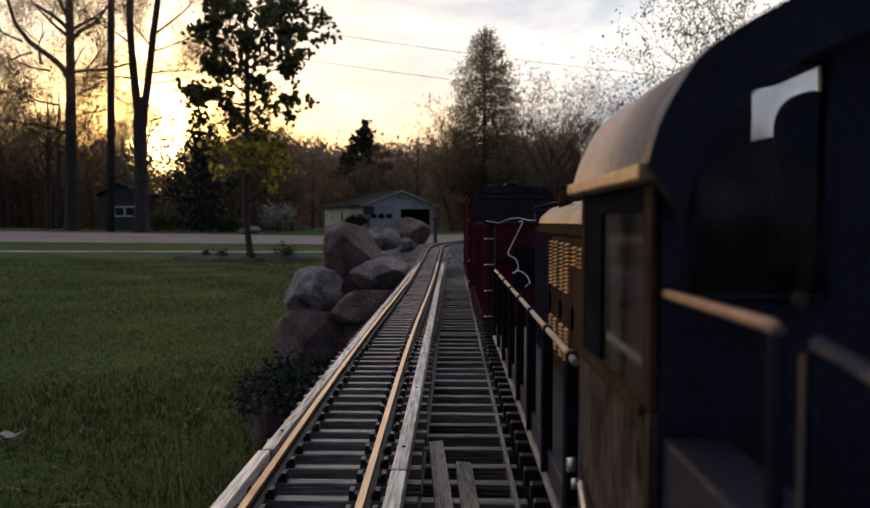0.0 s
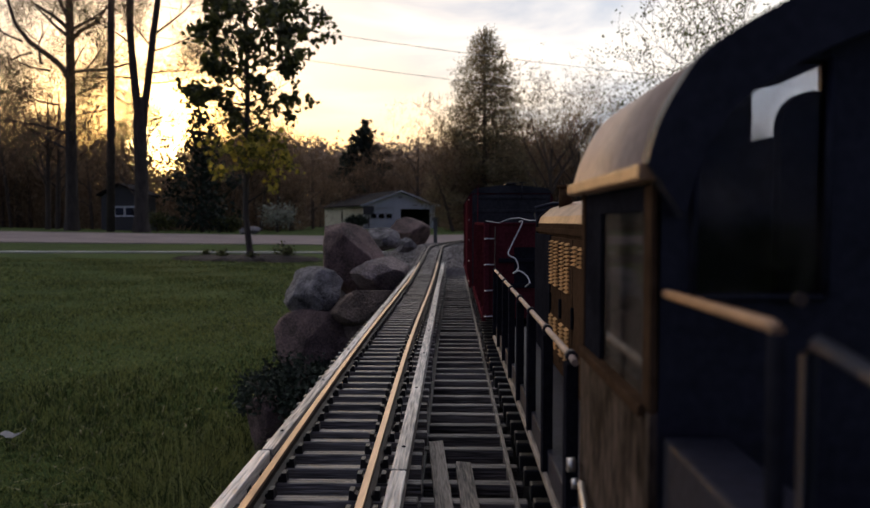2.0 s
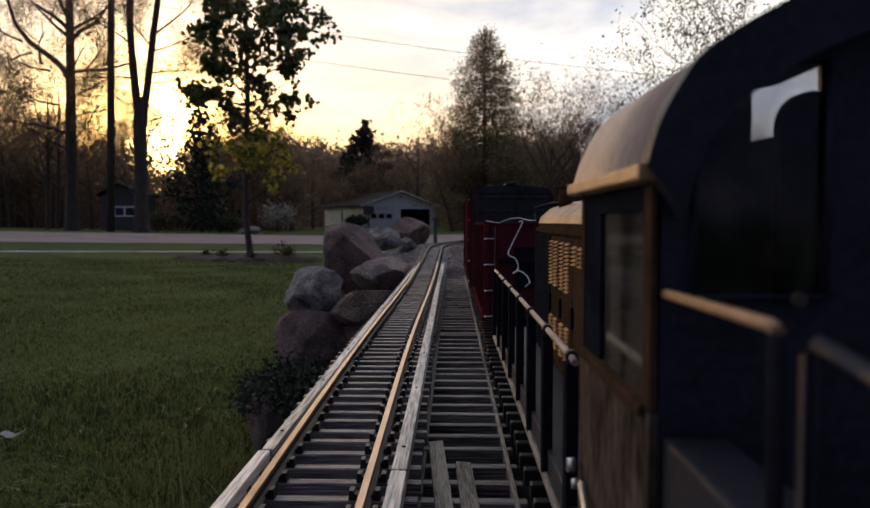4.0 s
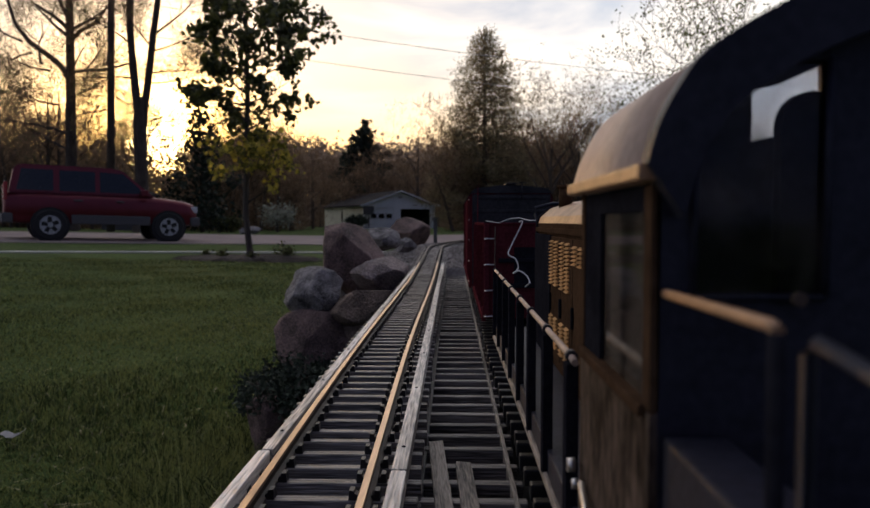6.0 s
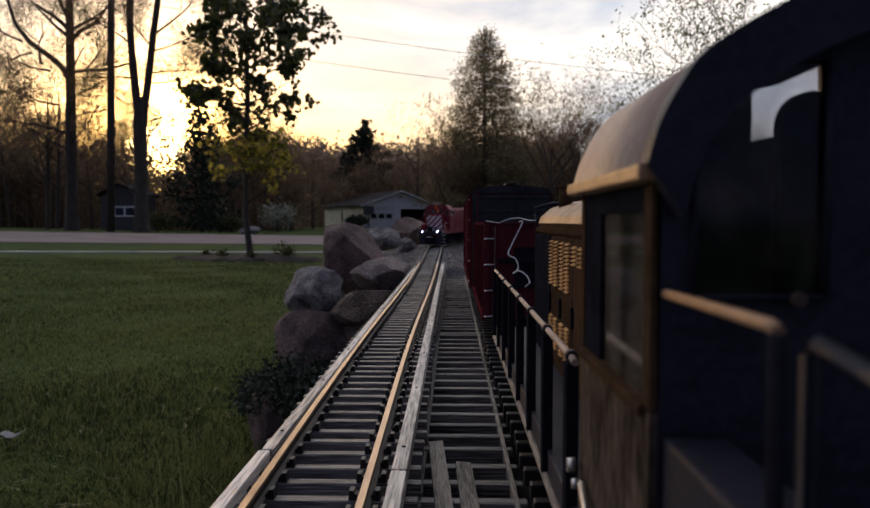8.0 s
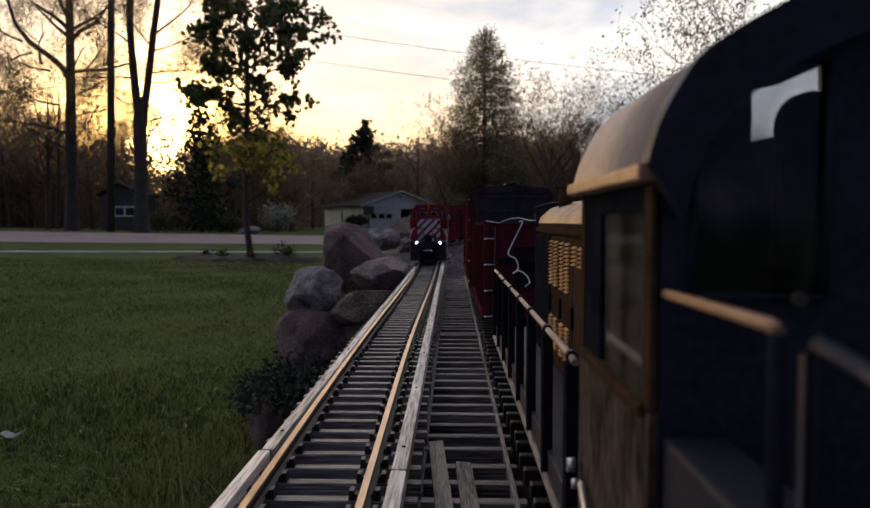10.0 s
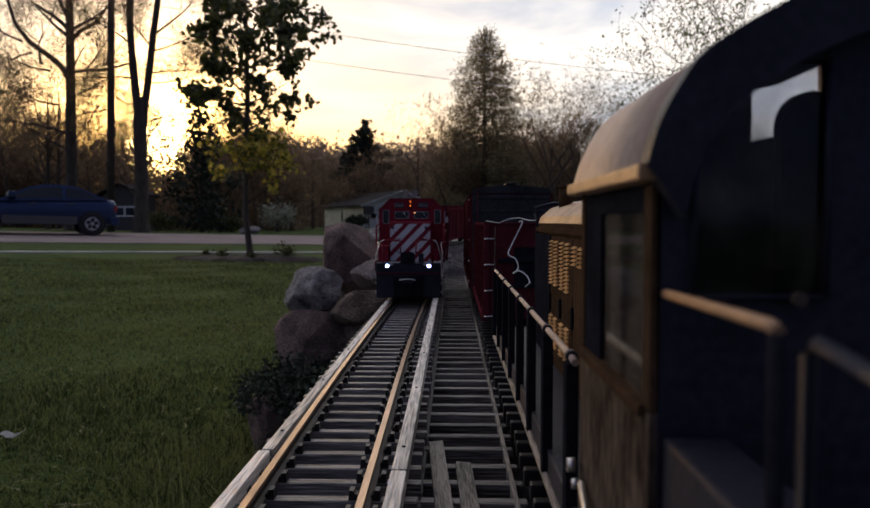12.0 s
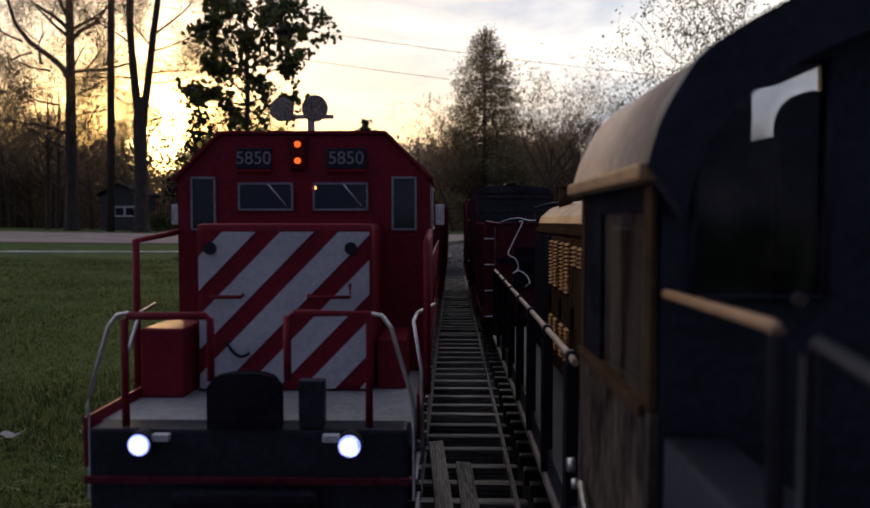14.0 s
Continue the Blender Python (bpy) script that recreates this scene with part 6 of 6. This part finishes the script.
SUV_SPEED, SUV_T0 = 14.0, 6.0
SEDAN_SPEED, SEDAN_T0, SEDAN_PLACE = 13.05, 11.5, 4.85
suv = car("suv", "dark red sport utility vehicle with grey lower trim", M_SUVPAINT,
          [(-2.470, .55, 1.12, .86), (-2.413, .45, 1.19, .93), (-2.090, .42, 1.21, .965), (-0.475, .42, 1.21, .975), (0.950, .42, 1.20, .97), (1.425, .42, 1.16, .965), (1.90, .43, 1.10, .945), (2.12, .46, 1.03, .90), (2.22, .52, .92, .80)],
          [(-2.375, 1.17), (-2.242, 1.86), (-2.090, 1.92), (0.048, 1.92), (0.285, 1.86), (1.092, 1.17)], (.925, .235),
          [[(-2.204, 1.26), (-1.377, 1.26), (-1.377, 1.80), (-2.090, 1.80)], [(-1.235, 1.26), (-0.399, 1.26), (-0.399, 1.80), (-1.235, 1.80)], [(-0.285, 1.26), (0.855, 1.26), (0.285, 1.78), (-0.285, 1.80)]],
          (1.44, -1.45), .39, .27, .98, .42, SUV_SPEED, (.98, 1.45, True))
sedan = car("sedan", "dark blue sedan with a low sloping roof", M_BLUEPAINT,
            [(-2.02, .45, .94, .72), (-1.96, .36, 1.04, .80), (-1.75, .30, 1.07, .86), (-1.2, .28, 1.04, .885), (0, .28, 1.00, .89), (1.0, .28, .96, .885), (1.55, .28, .90, .87), (1.92, .28, .82, .82), (2.14, .32, .72, .72), (2.22, .38, .62, .62)],
            [(-1.80, 1.02), (-1.0, 1.40), (-.55, 1.46), (-.05, 1.45), (.35, 1.36), (1.25, .90)], (.855, .42),
            [[(-1.55, 1.08), (-.62, 1.06), (-.62, 1.38), (-1.02, 1.34)], [(-.52, 1.06), (.98, 1.00), (.32, 1.30), (-.05, 1.38), (-.52, 1.39)]],
            (1.42, -1.32), .32, .21, .88, .28, SEDAN_SPEED, (.70, .88, False))


# ---------------- house across the road ----------------
M_SIDING = mat("pale_siding", (0.80, 0.80, 0.80), 0.7, scale=1.2, vary=0.08, fine=30)
M_CREAM = mat("cream_siding", (0.56, 0.53, 0.42), 0.7, scale=1.2, vary=0.1, fine=30)
M_SHINGLE = mat("dark_shingles", (0.035, 0.030, 0.030), 1.0, spec=0.08, scale=2.5, vary=0.35, fine=25)


def garage_house():
    t = thing("garage_house", "white gabled house with a double garage across the road", "house", at=Matrix.Translation((-7.36, 60, -.05)) @ pose(0, 0, 0, 0, 0, 27))
    Wd, Dp, eave, peak = 6.6, 10.9, 2.15, 3.25
    # front gable with two openings
    front = part("front_wall", boxes((0, .45, 0, .2, 0, eave), (2.75, 3.35, 0, .2, 0, eave), (6.15, Wd, 0, .2, 0, eave), (.45, 2.75, 0, .2, 1.95, eave), (3.35, 6.15, 0, .2, 1.85, eave)), M_SIDING, t, "white clapboard gable")
    bm = bmesh.new(); prism(bm, [(0, eave), (Wd, eave), (Wd / 2, peak)], "y", 0, .2)
    part("gable", bm, M_SIDING, t)
    part("side_wall", boxes((0, .2, .2, 5.4, 0, eave), (0, .2, 5.9, Dp, 0, eave), (0, .2, 5.4, 5.9, 0, .75), (0, .2, 5.4, 5.9, 1.75, eave)), M_CREAM, t, "cream side wall")
    part("side_wall", boxes((Wd - .2, Wd, .2, Dp, 0, eave)), M_CREAM, t)
    part("back_wall", boxes((.2, Wd - .2, Dp - .2, Dp, 0, eave)), M_CREAM, t)
    w = part("window", boxes((.04, .1, 5.4, 5.9, .75, 1.75)), M_DARKGLASS, t)
    for s in (0, 1):
        bm = bmesh.new()
        a = [(-.35, eave - .12), (Wd / 2, peak + .06), (Wd / 2, peak + .18), (-.35, eave)] if s == 0 else [(Wd + .35, eave - .12), (Wd + .35, eave), (Wd / 2, peak + .18), (Wd / 2, peak + .06)]
        prism(bm, a, "y", -.3, Dp + .3)
        part("roof", bm, M_SHINGLE, t, "dark shingled roof")
        bm = bmesh.new(); prism(bm, [(p[0], p[1] - .02) for p in a], "y", -.36, -.30)
        part("bargeboard", bm, M_SIDING, t)
    d = part("garage_door", boxes((.45, 2.75, .10, .16, 0, 1.95)), M_SIDING, t, "closed white garage door with a row of windows")
    for k in range(4):
        part("panel_rib", boxes((.45, 2.75, .085, .10, .48 * k + .01, .48 * k + .03)), M_CONCRETE, d)
    for k in range(3):
        part("pane", boxes((.68 + .70 * k, 1.18 + .70 * k, .08, .10, 1.05, 1.42)), M_DARKGLASS, d)
    part("garage_inside", boxes((3.35, 6.15, 1.6, 1.7, 0, 1.85), (3.2, 3.35, .2, 1.7, 0, 1.85), (6.15, 6.3, .2, 1.7, 0, 1.85)), M_TYRE, t, "dark open garage")
    part("gable_vent", boxes((3.1, 3.5, -.03, .0, 2.75, 2.9)), M_CONCRETE, t)
    hoop = part("backboard", boxes((-.2, .75, -.5, -.44, 1.35, 2.05), bevel=.02), M_TRIM, t, "dark basketball backboard by the corner")
    part("post", boxes((.25, .35, -.48, -.40, 0, 1.5)), M_TRIM, hoop)


def shed():
    t = thing("shed", "small grey shed with a white framed window among the trees", "shed", at=Matrix.Translation((-20.55, 42, .12)))
    part("wall", boxes((0, 2.4, 0, 2, 0, 2.1)), M_TRIM, t, "grey wall")
    bm = bmesh.new(); prism(bm, [(-.2, 2.1), (1.1, 2.75), (2.6, 2.1), (2.6, 2.2), (1.1, 2.87), (-.2, 2.2)], "y", -.2, 2.2)
    part("roof", bm, M_SHINGLE, t)
    bm = bmesh.new(); prism(bm, [(0, 2.1), (2.4, 2.1), (1.1, 2.7)], "y", 0, .1)
    part("gable", bm, M_TRIM, t)
    w = part("window", boxes((.75, 2.05, -.05, 0, .90, .97), (.75, 2.05, -.05, 0, 1.42, 1.52), (.75, .85, -.05, 0, .97, 1.42), (1.95, 2.05, -.05, 0, .97, 1.42), (1.35, 1.45, -.05, 0, .97, 1.42)), M_SIDING, t, "white window frame")
    part("pane", boxes((.85, 1.95, -.02, .004, .97, 1.42)), M_DARKGLASS, w)


garage_house()
shed()


# ---------------- lawn details ----------------
def mulch_bed():
    bm = bmesh.new()
    n = 40
    c = bm.verts.new((0, 0, .05))
    rings = []
    for r, z in ((.5, .045), (.85, .02), (1.0, -.03)):
        rings.append([bm.verts.new((math.cos(2 * math.pi * k / n) * r * 1.05 * (1 + .10 * math.sin(k * 1.7)), math.sin(2 * math.pi * k / n) * r * .62 * (1 + .12 * math.sin(k * 2.3)), z + .012 * math.sin(k * 2.9))) for k in range(n)])
    for k in range(n):
        bm.faces.new((c, rings[0][k], rings[0][(k + 1) % n]))
        for a, b in zip(rings, rings[1:]):
            bm.faces.new((a[k], b[k], b[(k + 1) % n], a[(k + 1) % n]))
    o = part("mulch_bed", bm, M_MULCH)
    o.location = at_ground(-2.95, 10.2) + Vector((0, 0, .045))
    tagged(o, "low dark mulch bed round the young maple", "mulch", kind="structure")


def low_plants():
    rng = random.Random(5)
    for k, (dx, dy, h) in enumerate(((.52, .1, .16), (.62, -.1, .13), (-.55, .1, .07), (-.25, -.2, .08), (.2, -.25, .07))):
        out, tips = [], []
        for j in range(9):
            a = rng.random() * 6.28
            grow(rng, (0, 0, 0), (math.cos(a) * .7, math.sin(a) * .7, 1), h, .004, 1, out, tips, kids=(2, 3), seg=3)
        t = thing("low_plant", "small leafy plant coming up in the mulch", "plant", group="plants in the mulch", at=Matrix.Translation(at_ground(-2.95 + dx, 10.2 + dy) + Vector((0, 0, .04))))
        s = new("stem", limbs_mesh("stem", out, M_BARK_THIN)); s.parent = t
        l = new("foliage", leaves_mesh("foliage", [p for p, d in tips], .035, M_LEAF, np.random.default_rng(k), .02, 3)); l.parent = t


def dark_shrub():
    """A dense low juniper at the foot of the stacked stones."""
    rng = random.Random(15)
    out, tips = [], []
    for j in range(60):
        a = rng.random() * 6.28
        grow(rng, (rng.gauss(0, .05), rng.gauss(0, .05), 0), (math.cos(a) * .8, math.sin(a) * .8, .9), rng.uniform(.045, .075), .003, 2, out, tips, kids=(2, 4), seg=3)
    t = thing("shrub", "dense dark low juniper at the foot of the stones", "shrub", at=Matrix.Translation((-.315, 1.50, .345)))
    s = new("stem", limbs_mesh("stem", out, M_BARK_THIN)); s.parent = t
    l = new("foliage", leaves_mesh("foliage", [p for p, d in tips], .009, M_NEEDLE, np.random.default_rng(3), .010, 14)); l.parent = t


def paper_scrap():
    bm = bmesh.new()
    n = 7
    vs = [[bm.verts.new((i * .008, j * .007, .006 * noise.noise(Vector((i * .9, j * .9, 3))) + .012 + .004 * math.sin(i * 1.3))) for i in range(n)] for j in range(5)]
    for j in range(4):
        for i in range(n - 1):
            bm.faces.new((vs[j][i], vs[j][i + 1], vs[j + 1][i + 1], vs[j + 1][i]))
    bmesh.ops.solidify(bm, geom=list(bm.faces), thickness=.0012)
    o = part("paper_scrap", bm, M_WHITE)
    o.location = (-.922, 1.42, ground_z(-.922, 1.42) + .016)
    tagged(o, "crumpled white scrap of paper lying in the grass", "litter")


mulch_bed()
low_plants()
dark_shrub()
paper_scrap()


def roadside_stone():
    o = boulder(-9.3, 33.0, ground_z(-9.3, 33.0) + .12, .62, .4, .26, 41, M_ROCK_GREY, "low pale stone beside the road", 20)
    o["group"] = "roadside stones"


def garden_post():
    x, y = -.20, 8.6
    t = thing("garden_post", "thin dark post standing past the curve", "post", at=Matrix.Translation((x, y, ground_z(x, y))))
    bm = bmesh.new(); box(bm, -.022, .022, -.022, .022, -.05, .60, .004)
    part("post", bm, M_TRIM, t)
    bm = bmesh.new(); box(bm, -.035, .035, -.035, .035, .60, .625, .006)
    part("cap", bm, M_TRIM, t)


roadside_stone()
garden_post()


def on_line(s_front, base):
    """The pose of a rail vehicle whose first truck stands at s_front, the second base metres further along. It faces the camera."""
    a, _ = line_point(s_front)
    b, _ = line_point(s_front + base)
    d = b - a
    return Matrix.Translation(a) @ pose(0, 0, 0, math.degrees(math.atan2(d.z, d.xy.length)), 0, math.degrees(math.atan2(-d.x, d.y)))


TRAIN_SPEED = 0.395
TRAIN_S14 = 1.0 + 0.1935 + ENGINE_NOSE         # the first truck's place at the end of the clip


def train_s(t):
    """The train eases out of the curve, then runs evenly over the bridge."""
    if t < 8.2:
        return TRAIN_S14 + TRAIN_SPEED * (14.0 - 8.2) + TRAIN_SPEED * 0.74 * (8.2 - t)
    return TRAIN_S14 + TRAIN_SPEED * (14.0 - t)


def on_road(along_m, across, heading):
    p, q = road_point(along_m, across, .02), road_point(along_m + 1.0, across, .02)
    tilt = math.degrees(math.atan2(q.z - p.z, 1.0))
    return Matrix.Translation(p) @ pose(0, 0, 0, 0, 0, math.degrees(ROAD_A)) @ pose(0, 0, 0, 0, -tilt, 0) @ pose(0, 0, 0, 0, 0, heading)


def motions():
    times = [0.25 * i for i in range(57)]
    walk(engine, [(t, Matrix.Translation((.0022 * max(0.0, t - 13.0), 0, 0)) @ on_line(train_s(t), ENGINE_BASE)) for t in times])
    for car, gap, base in followers:
        walk(car, [(t, on_line(train_s(t) + gap, base)) for t in times])
    steps = [i / 30 for i in range(421)]
    walk(suv, [(t, on_road(SUV_SPEED * (t - SUV_T0) - 0.23 + 1.5 * max(0.0, t - 6.5), 0.0, 0)) for t in times])
    walk(sedan, [(t, on_road(SEDAN_PLACE - SEDAN_SPEED * (t - SEDAN_T0), 3.1, 180)) for t in times])
    for wheel, home, radius, speed in road_wheels:
        walk(wheel, [(t, home @ pose(0, 0, 0, 0, math.degrees(speed * t / radius) % 360, 0)) for t in steps])
    for axle, home, radius in rail_wheels:
        walk(axle, [(t, home @ pose(0, 0, 0, math.degrees(-train_s(t) / radius) % 360, 0, 0)) for t in steps])


motions()
